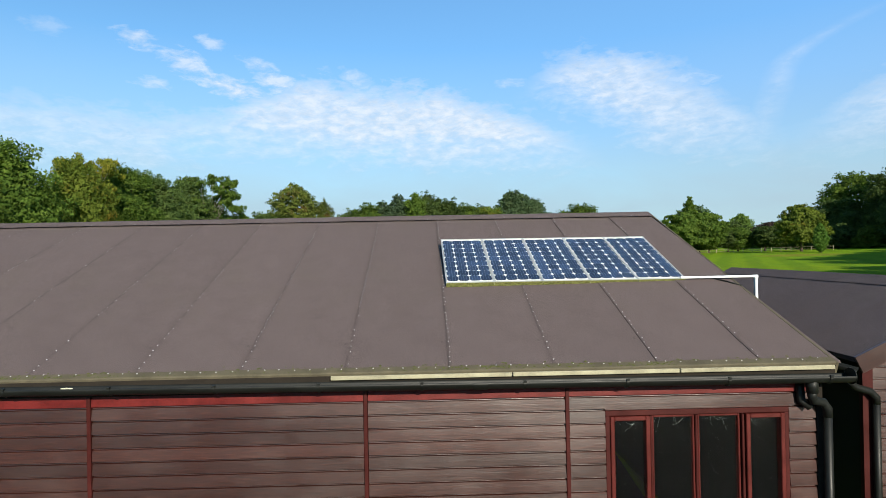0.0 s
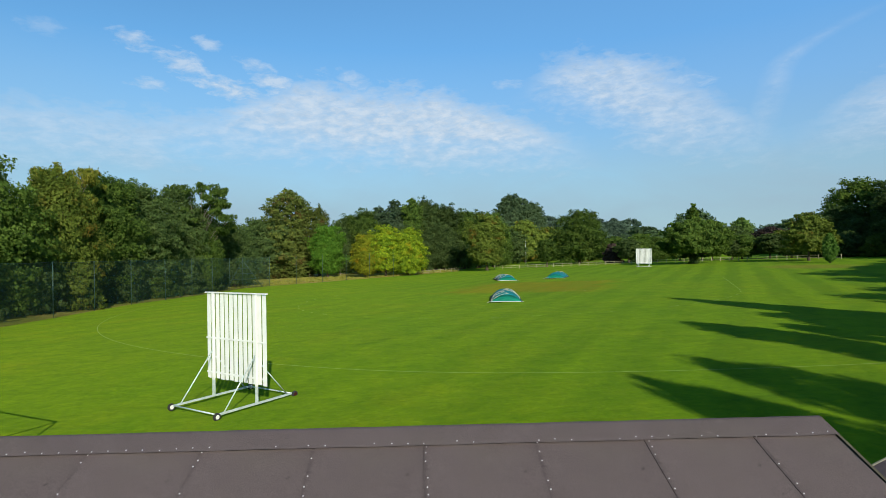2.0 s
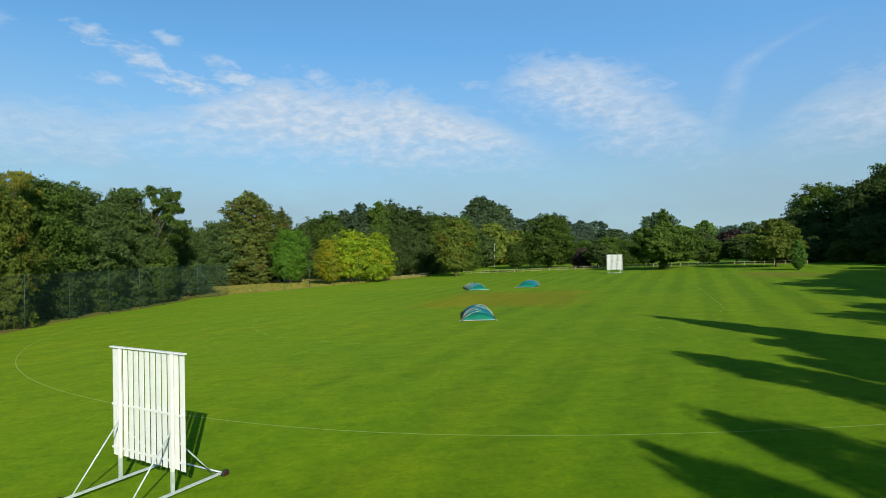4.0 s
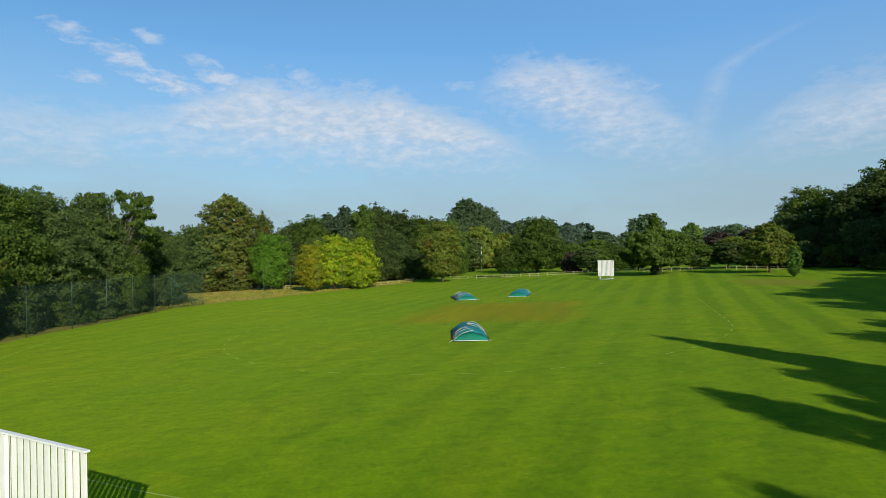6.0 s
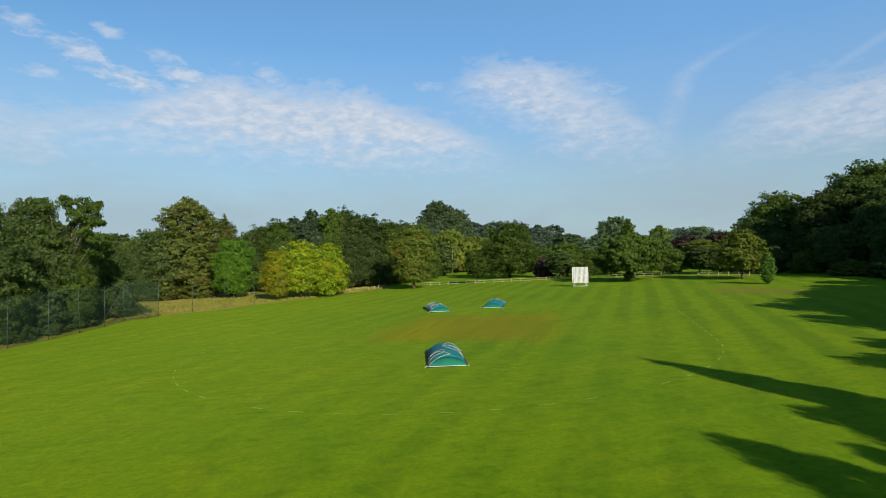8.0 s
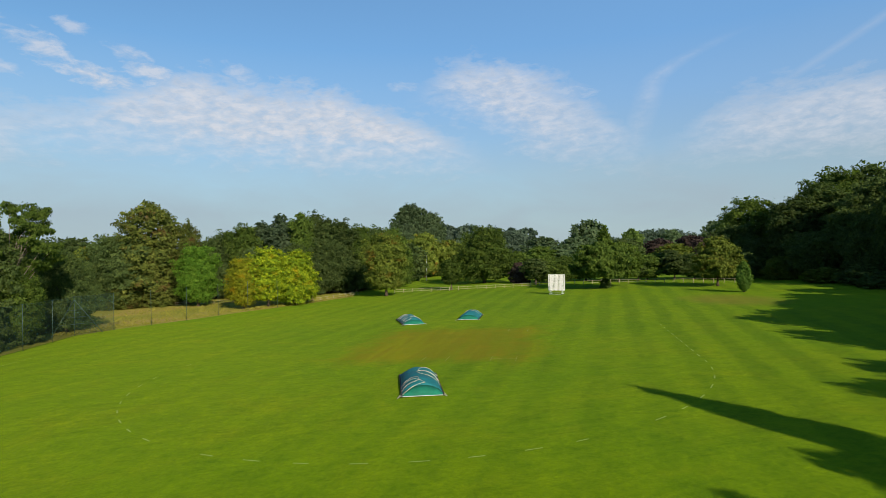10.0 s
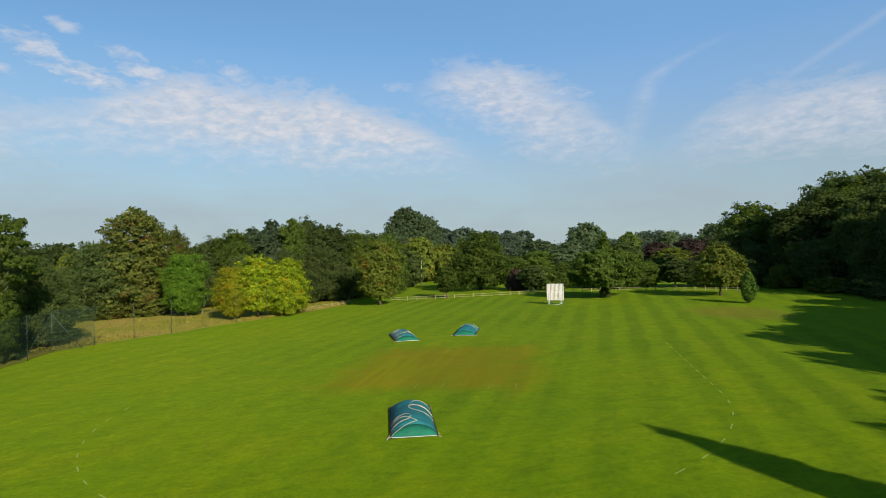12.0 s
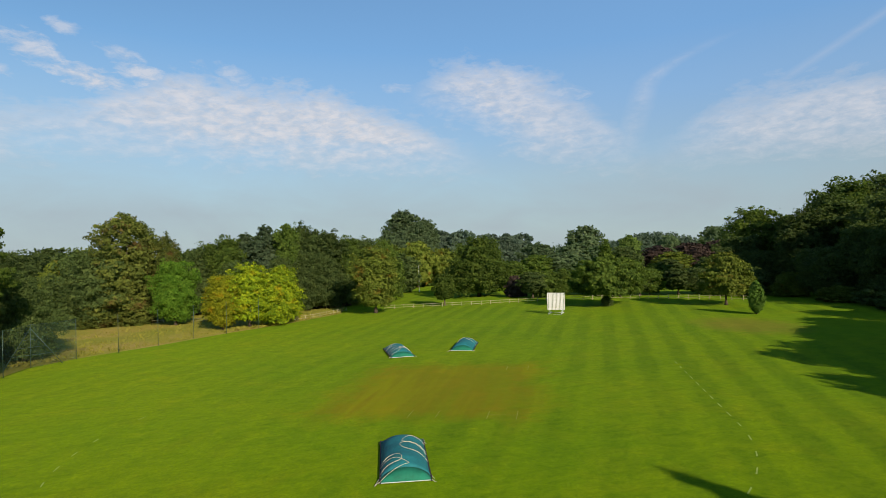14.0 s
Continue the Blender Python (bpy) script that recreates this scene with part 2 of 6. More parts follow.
    worn = q.mix(q.value(n3, 0.3, 0.7, 0.0, 0.4), worn, q.mix(1.0, worn, (0.7, 0.8, 0.7), "MULTIPLY"))
    f = q.mix(q.math("MULTIPLY", m, 0.70), e, worn)
    # a thin brown patch of dry turf near the conifer, then paler patches
    dry = q.math("ADD", q.math("POWER", q.math("DIVIDE", q.math("SUBTRACT", px.outputs["X"], 69.5), 8.5), 2.0), q.math("POWER", q.math("DIVIDE", q.math("SUBTRACT", px.outputs["Y"], 129.0), 12.0), 2.0))
    f = q.mix(q.math("MULTIPLY", q.value(q.math("ADD", dry, q.value(n2, 0.2, 0.8, -0.5, 0.5)), 1.1, 0.2), 0.55), f, (0.150, 0.115, 0.020))
    patchy = q.noise(0.16, 5, 0.68, v, 0.5)
    f = q.mix(q.value(patchy, 0.5, 0.72, 0.0, 0.6), f, q.mix(1.0, f, (1.42, 1.06, 1.5), "MULTIPLY"))
    # the turf lighter towards the left
    f = q.mix(q.value(px.outputs["X"], 12.0, -22.0, 0.0, 0.8), f, q.mix(1.0, f, (1.26, 1.16, 1.2), "MULTIPLY"))
    q.b.inputs["Sheen Weight"].default_value = 0.03
    q.b.inputs["Sheen Roughness"].default_value = 0.55
    q.b.inputs["Sheen Tint"].default_value = (0.75, 0.85, 0.25, 1)
    q.base(f)
    q.bump(q.math("ADD", n4, q.math("MULTIPLY", n3, 1.5)), 0.5, 0.03)
    return q.m


def rough_material():
    q = Mat("meadow", 0.9, 0.1)
    v = q.coord()
    n1 = q.noise(0.07, 5, 0.6, v)
    n2 = q.noise(1.2, 6, 0.7, v)
    c = q.ramp(n1, [(0.3, (0.185, 0.215, 0.025)), (0.5, (0.275, 0.255, 0.045)), (0.65, (0.33, 0.26, 0.068))])
    q.base(q.mix(q.value(n2, 0.3, 0.7, 0, 0.6), c, q.mix(1.0, c, (0.55, 0.6, 0.5), "MULTIPLY")))
    q.bump(n2, 0.8, 0.15)
    return q.m


TURF = turf_material()
MEADOW = rough_material()


def felt_material(name="mineral_felt", laps=False):
    q = Mat(name, 0.95, 0.12)
    v = q.coord()
    g = q.noise(190.0, 2, 0.8, v)
    m = q.noise(3.0, 5, 0.65, v)
    s = q.noise(0.7, 4, 0.6, v)
    c = q.ramp(g, [(0.3, (0.042, 0.032, 0.032)), (0.5, (0.091, 0.0715, 0.0705)), (0.75, (0.182, 0.147, 0.142))])
    c = q.mix(q.value(m, 0.35, 0.7, 0.0, 0.45), c, q.mix(1.0, c, (0.75, 0.72, 0.73), "MULTIPLY"))
    c = q.mix(q.value(s, 0.5, 0.72, 0.0, 0.3), c, (0.095, 0.082, 0.066))
    # pale grit, lichen spots and dark flecks of debris
    spots = q.noise(14.0, 3, 0.6, v)
    c = q.mix(q.value(spots, 0.69, 0.74, 0.0, 0.75), c, (0.030, 0.026, 0.022))
    pale = q.noise(9.0, 4, 0.65, q.coord((1, 1, 1), 1.1))
    c = q.mix(q.value(pale, 0.66, 0.76, 0.0, 0.5), c, (0.21, 0.18, 0.165))
    if laps:
        # the felt darker along each lap
        sx = q.t.nodes.new("ShaderNodeSeparateXYZ")
        q.link(v, sx.inputs[0])
        wob = q.value(q.noise(5.0, 4, 0.65, v), 0.25, 0.75, -0.03, 0.03)
        edge = q.math("ADD", sx.outputs["X"], wob)
        c = q.mix(q.value(edge, 0.035, 0.005, 0.0, 0.32), c, (0.022, 0.018, 0.018))
        c = q.mix(q.value(edge, 0.82, 0.885, 0.0, 0.16), c, (0.030, 0.025, 0.024))
    o = q.value(q.object_random(), 0, 1, 0.96, 1.04)
    h = q.node("ShaderNodeHueSaturation")
    q.link(o, h.inputs["Value"])
    q.link(c, h.inputs["Color"])
    q.base(h.outputs[0])
    q.bump(q.math("ADD", g, q.math("MULTIPLY", m, 2.0)), 0.7, 0.004)
    return q.m


def board_material():
    """Weathered red-brown stain on shiplap."""
    q = Mat("stained_boards", 0.36, 0.95)
    v = q.coord((2.2, 34, 34))
    g = q.noise(3.0, 6, 0.7, v, 0.8)
    s = q.noise(1.3, 4, 0.6, q.coord((1, 2, 2)))
    r = q.object_random()
    c = q.ramp(g, [(0.25, (0.007, 0.0020, 0.0015)), (0.5, (0.026, 0.0058, 0.0038)), (0.75, (0.058, 0.019, 0.012))])
    c = q.mix(q.value(s, 0.5, 0.75, 0.0, 0.45), c, (0.046, 0.019, 0.013))
    h = q.node("ShaderNodeHueSaturation")
    q.link(q.value(r, 0, 1, 0.75, 1.2), h.inputs["Value"])
    q.link(c, h.inputs["Color"])
    q.base(h.outputs[0])
    q.rough(q.value(s, 0.3, 0.7, 0.29, 0.42))
    q.bump(g, 0.25, 0.004)
    return q.m


FELT = felt_material()
FELT_LAP = felt_material("lapped_felt", True)
FELT_EDGE = plain("mossy_felt", (0.078, 0.069, 0.047), 0.95, 0.1, 0, 5, 0.35, 0.6, 0.004, 150.0)
ASPHALT = plain("asphalt", (0.045, 0.044, 0.042), 0.9, 0.2, 0, 0.8, 0.3, 0.5, 0.004, 120.0)
BOARD = board_material()
RED = plain("red_paint", (0.150, 0.012, 0.009), 0.5, 0.25, 0, 5, 0.3, 0.15)
RED_MID = plain("faded_red_paint", (0.064, 0.009, 0.007), 0.5, 0.25, 0, 5, 0.4, 0.2)
RED_BOARD = plain("red_stained_board", (0.085, 0.008, 0.007), 0.42, 0.25, 0, 4, 0.5, 0.3)
RED_DARK = plain("dark_red_paint", (0.038, 0.006, 0.005), 0.5, 0.2, 0, 5, 0.35, 0.15)
# dark from tar on poles, from put-in shade at eaves and corner
TAR_SHADE_TIMBER = plain("tar_shade_timber", (0.016, 0.013, 0.010), 0.85, 0.15, 0, 6, 0.4, 0.4)
BLACK = plain("black_plastic", (0.006, 0.007, 0.006), 0.5, 0.25, 0, 4, 0.4, 0.08)
PALE_WOOD = plain("mossy_batten", (0.26, 0.245, 0.17), 0.85, 0.2, 0, 7, 0.35, 0.4)
MOSS = plain("moss", (0.060, 0.066, 0.020), 0.95, 0.1, 0, 30, 0.5, 0.8, 0.01)
WHITE = plain("white_paint", (0.62, 0.62, 0.585), 0.5, 0.4, 0, 3, 0.06, 0.1)
PVC = plain("white_plastic", (0.66, 0.67, 0.67), 0.35, 0.5, 0, 4, 0.04, 0.03)
GALV = plain("pale_steel", (0.50, 0.56, 0.53), 0.45, 0.5, 0.35, 5, 0.2, 0.1)
ALU = plain("aluminium", (0.50, 0.52, 0.52), 0.4, 0.5, 0.5, 6, 0.1, 0.05)
NAIL = plain("nail_heads", (0.55, 0.55, 0.53), 0.4, 0.5, 0.7, 6, 0.1, 0.05)
RUBBER = plain("rubber", (0.02, 0.02, 0.02), 0.8, 0.3, 0, 8, 0.3, 0.2)
SHEET = plain("teal_sheet", (0.006, 0.125, 0.140), 0.75, 0.2, 0, 1.5, 0.25, 0.35, 0.02, 5.0)
SHEET_END = plain("green_sheet", (0.003, 0.130, 0.080), 0.75, 0.2, 0, 1.5, 0.25, 0.35, 0.02, 5.0)
ROPE = plain("rope", (0.46, 0.44, 0.32), 0.8, 0.2, 0, 20, 0.2, 0.3)
POST_GREEN = plain("green_post", (0.034, 0.072, 0.054), 0.5, 0.4, 0.2, 4, 0.3, 0.1)
OLD_WOOD = plain("grey_rail", (0.30, 0.27, 0.16), 0.85, 0.2, 0, 5, 0.35, 0.5)
WORN_CHALK = plain("worn_line_paint", (0.215, 0.235, 0.055), 0.9, 0.1, 0, 1.5, 0.4, 0.2)
CHALK = plain("line_paint", (0.215, 0.300, 0.065), 0.9, 0.1, 0, 1.5, 0.3, 0.2)
# colour holds the shade of the rooms and of the gap between buildings
SHADE_DARK = plain("shade_dark", (0.017, 0.021, 0.013), 0.8, 0.2)


def glass_material():
    q = Mat("window_glass", 0.03, 0.5)
    q.base((0.9, 0.93, 0.9))
    q.b.inputs["Transmission Weight"].default_value = 1.0
    q.b.inputs["IOR"].default_value = 1.45
    return q.m


GLASS = glass_material()


def net_material():
    q = Mat("green_netting", 0.8, 0.1)
    q.base((0.020, 0.045, 0.032))
    t = q.t.nodes.new("ShaderNodeBsdfTransparent")
    mx = q.t.nodes.new("ShaderNodeMixShader")
    n = q.noise(0.25, 3, 0.6, q.coord())
    q.link(q.value(n, 0.3, 0.7, 0.20, 0.34), mx.inputs[0])
    q.link(t.outputs[0], mx.inputs[1])
    q.link(q.b.outputs[0], mx.inputs[2])
    q.link(mx.outputs[0], q.out.inputs["Surface"])
    return q.m


NET = net_material()


def cell_material():
    q = Mat("solar_cells", 0.16, 0.5)
    r = q.object_random()
    c = q.ramp(r, [(0.0, (0.014, 0.020, 0.036)), (0.6, (0.022, 0.033, 0.062)), (1.0, (0.031, 0.052, 0.105))])
    q.base(c)
    q.b.inputs["Coat Weight"].default_value = 0.6
    q.b.inputs["Coat Roughness"].default_value = 0.06
    return q.m


CELL = cell_material()


# ---------------------------------------------------------------- ground
def grid_sheet(name, xs, ys, lift, material):
    xs, ys = np.asarray(xs, float), np.asarray(ys, float)
    verts = [(x, y, lie(x, y) + lift) for y in ys for x in xs]
    k = len(xs)
    quads = [(j * k + i, j * k + i + 1, (j + 1) * k + i + 1, (j + 1) * k + i) for j in range(len(ys) - 1) for i in range(k - 1)]
    return arrays_mesh(name, verts, quads, material, True)


xs = sorted(set([-4500, -3000, -2000, -1200, -700, -450, -300] + list(range(-230, 261, 10)) + [2.5 * k for k in range(-16, 9)] + [320, 450, 700, 1200, 2000, 3000, 4500]))
ys = sorted(set([-4500, -2500, -1200, -600, -300] + list(range(-150, 351, 20)) + [2.5 * k for k in range(8, 29)] + [400, 500, 700, 1000, 1600, 2500, 4000, 4900]))
ground = new("ground", grid_sheet("ground", xs, ys, 0.0, TURF))
tagged(ground, "mown green cricket outfield with faint mowing bands and a worn square", "grass", "", "structure")

# unseen dark sheet, added to keep green light off the wall and panes
unseen_yard = new("unseen_yard", grid_sheet("unseen_yard", [-40, -10, 10, 40], [-30, 0, 15.5, 19.5], 0.012, ASPHALT))
tagged(unseen_yard, "unseen asphalt sheet added before the pavilion to darken its panes", "pavement", "", "structure")

# ---------------------------------------------------------------- the pavilion
EAVE_Z, RIDGE_Z, RUN = 2.65, 4.20, 4.07
BACK_RUN, BACK_DROP = 4.47, 1.615      # the back slope reaches farther out
SLOPE = math.atan2(RIDGE_Z - EAVE_Z, RUN)
SEAM = 0.88
SKEW = 0.018         # the felt was not laid quite square
LEFT, RIGHT = -9.68, 3.28


def roof_m(x, d, lift=0.0, back=False):
    """A frame on the roof: d metres up the slope from the eaves."""
    if back:
        return Matrix.Translation((x, RUN + BACK_RUN, RIDGE_Z - BACK_DROP)) @ Matrix.Diagonal((1, -1, 1, 1)) @ Matrix.Rotation(math.atan2(BACK_DROP, BACK_RUN), 4, "X") @ Matrix.Translation((0, d, lift))
    return Matrix.Translation((x, 0, EAVE_Z)) @ Matrix.Rotation(SLOPE, 4, "X") @ Matrix.Translation((0, d, lift))


def cladding_board(x0, x1, z0, z1, depth=0.034):
    """One shiplap board, its lower edge proud of the one below."""
    bm = bmesh.new()
    zc = (z1 - z0)
    prof = [(0.0, 0.0), (-depth * 0.75, 0.0), (-depth, 0.006), (-depth * 0.87, zc * 0.45), (-depth * 0.71, zc * 0.86), (-depth * 0.22, zc - 0.012), (-depth * 0.15, zc), (0.0, zc)]
    a = [bm.verts.new((x0, p, z0 + q)) for p, q in prof]
    b = [bm.verts.new((x1, p, z0 + q)) for p, q in prof]
    n = len(prof)
    for i in range(n):
        bm.faces.new((a[i], b[i], b[(i + 1) % n], a[(i + 1) % n]))
    bm.faces.new(a[::-1])
    bm.faces.new(b)
    bmesh.ops.recalc_face_normals(bm, faces=bm.faces)
    return bm


def felt_strip(pav, x, width, length, lift, back=False):
    bm = bmesh.new()
    n = 10
    rng = random.Random(int(x * 100) + 5000)
    wob = [0.006 * rng.uniform(-1, 1) for _ in range(n + 1)]
    hump = [0.0012 * rng.uniform(-1, 1) for _ in range(n + 1)]
    rows = []
    for j in range(n + 1):
        d = length * j / n
        row = []
        for k in range(5):
            u = (0.0, 0.025, 0.5, 0.975, 1.0)[k]
            px = (u * width) + (wob[j] if k in (0, 4) else 0)
            z = 0.004 + hump[j] * math.sin(u * math.pi) + (0.0042 if k < 2 else 0.0)
            row.append(bm.verts.new((px, d, z)))
        rows.append(row)
    for r, s in zip(rows, rows[1:]):
        for k in range(4):
            bm.faces.new((r[k], r[k + 1], s[k + 1], s[k]))
    # the turned-down lip at the eaves and the lapped edge
    lip = [bm.verts.new((v.co.x, -0.010, -0.012)) for v in rows[0]]
    for k in range(4):
        bm.faces.new((lip[k], lip[k + 1], rows[0][k + 1], rows[0][k]))
    low = [bm.verts.new((r[0].co.x + 0.001, r[0].co.y, -0.004)) for r in rows]
    for j in range(n):
        bm.faces.new((low[j], rows[j][0], rows[j + 1][0], low[j + 1]))
    ob = part("felt_strip", bm, FELT_LAP, pav)
    ob.matrix_basis = roof_m(x + (0.0 if back else 0.05), 0, lift, back) @ Matrix.Rotation(0.0 if back else SKEW, 4, "Z")
    return ob


def build_pavilion():
    pav = thing("pavilion", pose(-0.72, 19.68, 0, 0, -0.15, 1.7), "single-storey timber pavilion with red-brown shiplap walls and felt roof", "building")
    slope_len = math.hypot(RUN, RIDGE_Z - EAVE_Z)
    back_len = math.hypot(BACK_RUN, BACK_DROP)
    # roof boarding under the felt, both slopes
    for back in (False, True):
        bm = bmesh.new()
        box(bm, LEFT, RIGHT, 0.0, back_len if back else slope_len, -0.03, -0.008)
        ob = part("roof_boarding", bm, FELT, pav)
        ob.matrix_basis = roof_m(0, 0, 0, back)
    xs_ = [k * SEAM - 0.02 for k in range(-11, 4)]
    for i, x in enumerate(xs_):
        w = min(SEAM + 0.05, RIGHT - x)
        if w > 0.05:
            felt_strip(pav, x, w, slope_len, 0.0015 * (i % 3))
            felt_strip(pav, x, w, back_len, 0.0015 * (i % 3), True)
    # ridge capping of felt, in lengths
    x = LEFT
    rng = random.Random(3)
    while x < RIGHT - 0.01:
        e = min(x + 2.9, RIGHT)
        bm = bmesh.new()
        n = 12
        prof = [(-0.24, -0.24 * math.tan(SLOPE) + 0.014), (-0.04, -0.008), (0.0, 0.004), (0.04, -0.008), (0.24, -0.24 * math.tan(SLOPE) + 0.014)]
        rows = [[bm.verts.new((x + (e - x) * j / n, p, q + 0.018 + rng.uniform(-0.002, 0.003))) for p, q in prof] for j in range(n + 1)]
        for r, s in zip(rows, rows[1:]):
            for k in range(4):
                bm.faces.new((r[k], s[k], s[k + 1], r[k + 1])).smooth = True
        cap = part("ridge_capping", bm, FELT, pav, "strip of brown mineral felt over the ridge")
        cap.matrix_basis = Matrix.Translation((0, RUN, RIDGE_Z))
        x = e - 0.06 if e < RIGHT else e
    # nail heads in rows along the laps, the eaves and the ridge
    bm = bmesh.new()
    rng = random.Random(8)

    def nail(x, d, lift=0.0165):
        m = roof_m(x + rng.uniform(-0.008, 0.008), d + rng.uniform(-0.012, 0.012), lift)
        r = 0.0062
        ring = [bm.verts.new(m @ Vector((r * math.cos(a * math.tau / 6), r * math.sin(a * math.tau / 6), 0))) for a in range(6)]
        top = bm.verts.new(m @ Vector((0, 0, 0.004)))
        for a in range(6):
            bm.faces.new((ring[a], ring[(a + 1) % 6], top))

    for i, x in enumerate(xs_):
        d = 0.12
        while d < slope_len - 0.2:
            if rng.random() > (0.15 if x > -2 else 0.5):
                nail(x + 0.07 - SKEW * d, d)
            d += 0.085 if i % 2 else 0.1
    x = LEFT + 0.1
    while x < RIGHT:
        nail(x, 0.045)
        if rng.random() > 0.3:
            nail(x + 0.05, slope_len - 0.215, 0.031)
        x += 0.13
    part("nail_head", bm, NAIL, pav, "bright galvanised clout nail heads")["kind"] = "stuff"
    # a separate strip of felt along the eaves, green with age
    x = LEFT
    k = 0
    while x < RIGHT - 0.01:
        e = min(x + 2.35, RIGHT - 0.003)
        bm = bmesh.new()
        n = 14
        prof = [(0.066, 0.0105), (0.062, 0.013), (-0.006, 0.013), (-0.018, 0.004), (-0.020, -0.014)]
        rows = [[bm.verts.new((x + (e - x) * j / n, p + (rng.uniform(-0.004, 0.004) if i == 0 else 0), q + 0.002 * (k % 2))) for i, (p, q) in enumerate(prof)] for j in range(n + 1)]
        for r, s in zip(rows, rows[1:]):
            for i in range(4):
                bm.faces.new((r[i], r[i + 1], s[i + 1], s[i]))
        part("eaves_strip", bm, FELT_EDGE, pav, "mossy felt strip along the eaves").matrix_basis = roof_m(0, 0, 0)
        x = e - 0.03 if e < RIGHT - 0.01 else e + 1
        k += 1
    # moss along the eaves
    bm = bmesh.new()
    for _ in range(900):
        x = rng.uniform(LEFT, RIGHT)
        d = abs(rng.gauss(0, 0.04))
        m = roof_m(x, d, 0.013) @ Matrix.Rotation(rng.uniform(0, 6), 4, "Z")
        s = rng.uniform(0.003, 0.010)
        v = [bm.verts.new(m @ Vector((s * cx * rng.uniform(0.6, 1.6), s * cy, 0))) for cx, cy in ((-1, -1), (1, -1), (1, 1), (-1, 1))]
        t = bm.verts.new(m @ Vector((0, 0, s * 0.45)))
        for k in range(4):
            bm.faces.new((v[k], v[(k + 1) % 4], t))
    part("moss", bm, MOSS, pav, "green moss growing along the eaves")["kind"] = "stuff"
    # drip batten under the felt lip, from the window end to mid wall
    for x0, x1 in ((-0.95, 0.55), (0.56, 1.95), (1.96, RIGHT - 0.02)):
        bm = bmesh.new()
        box(bm, x0, x1, -0.034, 0.018, EAVE_Z - 0.050, EAVE_Z - 0.016)
        bevel(bm, 0.004)
        part("drip_batten", bm, PALE_WOOD, pav, "pale weathered batten under the felt edge")
    # added strip farther left, near black in place of the shade there
    bm = bmesh.new()
    box(bm, LEFT, -0.96, -0.018, 0.018, EAVE_Z - 0.112, EAVE_Z - 0.016)
    bevel(bm, 0.004)
    part("drip_batten", bm, TAR_SHADE_TIMBER, pav, "added strip under the felt edge, shade put into its dark colour")
    # fascia board, its colour darkened for the shade behind the gutter
    bm = bmesh.new()
    box(bm, LEFT, RIGHT, -0.004, 0.020, EAVE_Z - 0.150, EAVE_Z - 0.014)
    bevel(bm, 0.006)
    part("fascia", bm, TAR_SHADE_TIMBER, pav, "fascia board behind the gutter, its colour darkened for shade")
    bm = bmesh.new()
    box(bm, LEFT, RIGHT, RUN + BACK_RUN - 0.045, RUN + BACK_RUN - 0.02, RIDGE_Z - BACK_DROP - 0.20, RIDGE_Z - BACK_DROP - 0.035)
    part("fascia", bm, RED_DARK, pav)
    # barge boards on the right gable
    for back in (False, True):
        bm = bmesh.new()
        box(bm, RIGHT - 0.002, RIGHT + 0.02, -0.02, (back_len if back else slope_len) + 0.01, -0.12, 0.010)
        ob = part("barge_board", bm, FELT_EDGE, pav, "weathered timber verge board")
        ob.matrix_basis = roof_m(0, 0, 0, back)
    # the gutter: an open half-round trough in lengths with unions and brackets
    gy, gz0, gr = -0.082, EAVE_Z - 0.086, 0.068
    gz = gz0

    def level(x):
        """The gutter falls towards its outlet."""
        return gz0 + 0.0068 * max(0.0, 2.6 - x)

    def trough(x0, x1, r, name, label=""):
        bm = bmesh.new()
        n = 10
        fall = 0.0035
        rings = []
        for x in (x0, x1):
            gz = level(x)
            out = [bm.verts.new((x, gy + r * math.cos(math.pi + math.pi * k / n), gz + r * math.sin(math.pi + math.pi * k / n) * 0.95)) for k in range(n + 1)]
            inn = [bm.verts.new((x, gy + (r - fall) * math.cos(math.pi + math.pi * k / n), gz + (r - fall) * math.sin(math.pi + math.pi * k / n) * 0.95 + 0.001)) for k in range(n + 1)]
            rings.append(out + inn[::-1])
        a, b = rings
        k = len(a)
        for i in range(k):
            bm.faces.new((a[i], b[i], b[(i + 1) % k], a[(i + 1) % k])).smooth = i not in (n, k - 1)
        bmesh.ops.recalc_face_normals(bm, faces=bm.faces)
        return part(name, bm, BLACK, pav, label)

    joints = [LEFT, -5.7, -1.72 + 2.0, RIGHT + 0.07]
    for x0, x1 in zip(joints, joints[1:]):
        trough(x0, x1, gr, "gutter", "black plastic half-round gutter")
    for x in joints[1:-1]:
        trough(x - 0.06, x + 0.06, gr + 0.007, "gutter_union")
    x = LEFT + 0.3
    while x < RIGHT:
        trough(x - 0.011, x + 0.011, gr + 0.006, "gutter_bracket")
        bm = bmesh.new()
        box(bm, x - 0.012, x + 0.012, gy - gr - 0.008, gy - gr + 0.012, level(x) - 0.004, level(x) + 0.014)
        part("bracket_clip", bm, BLACK, pav)
        x += 0.835
    bm = bmesh.new()
    tube(bm, [(RIGHT + 0.07, gy, gz - 0.01), (RIGHT + 0.076, gy, gz - 0.01)], gr, 14)
    part("stop_end", bm, BLACK, pav)
    # downpipe with an offset
    px = RIGHT - 0.255
    bm = bmesh.new()
    tube(bm, [(px, gy, gz - 0.03), (px, gy, gz - 0.14)], 0.046, 14)
    part("gutter_outlet", bm, BLACK, pav)
    bm = bmesh.new()
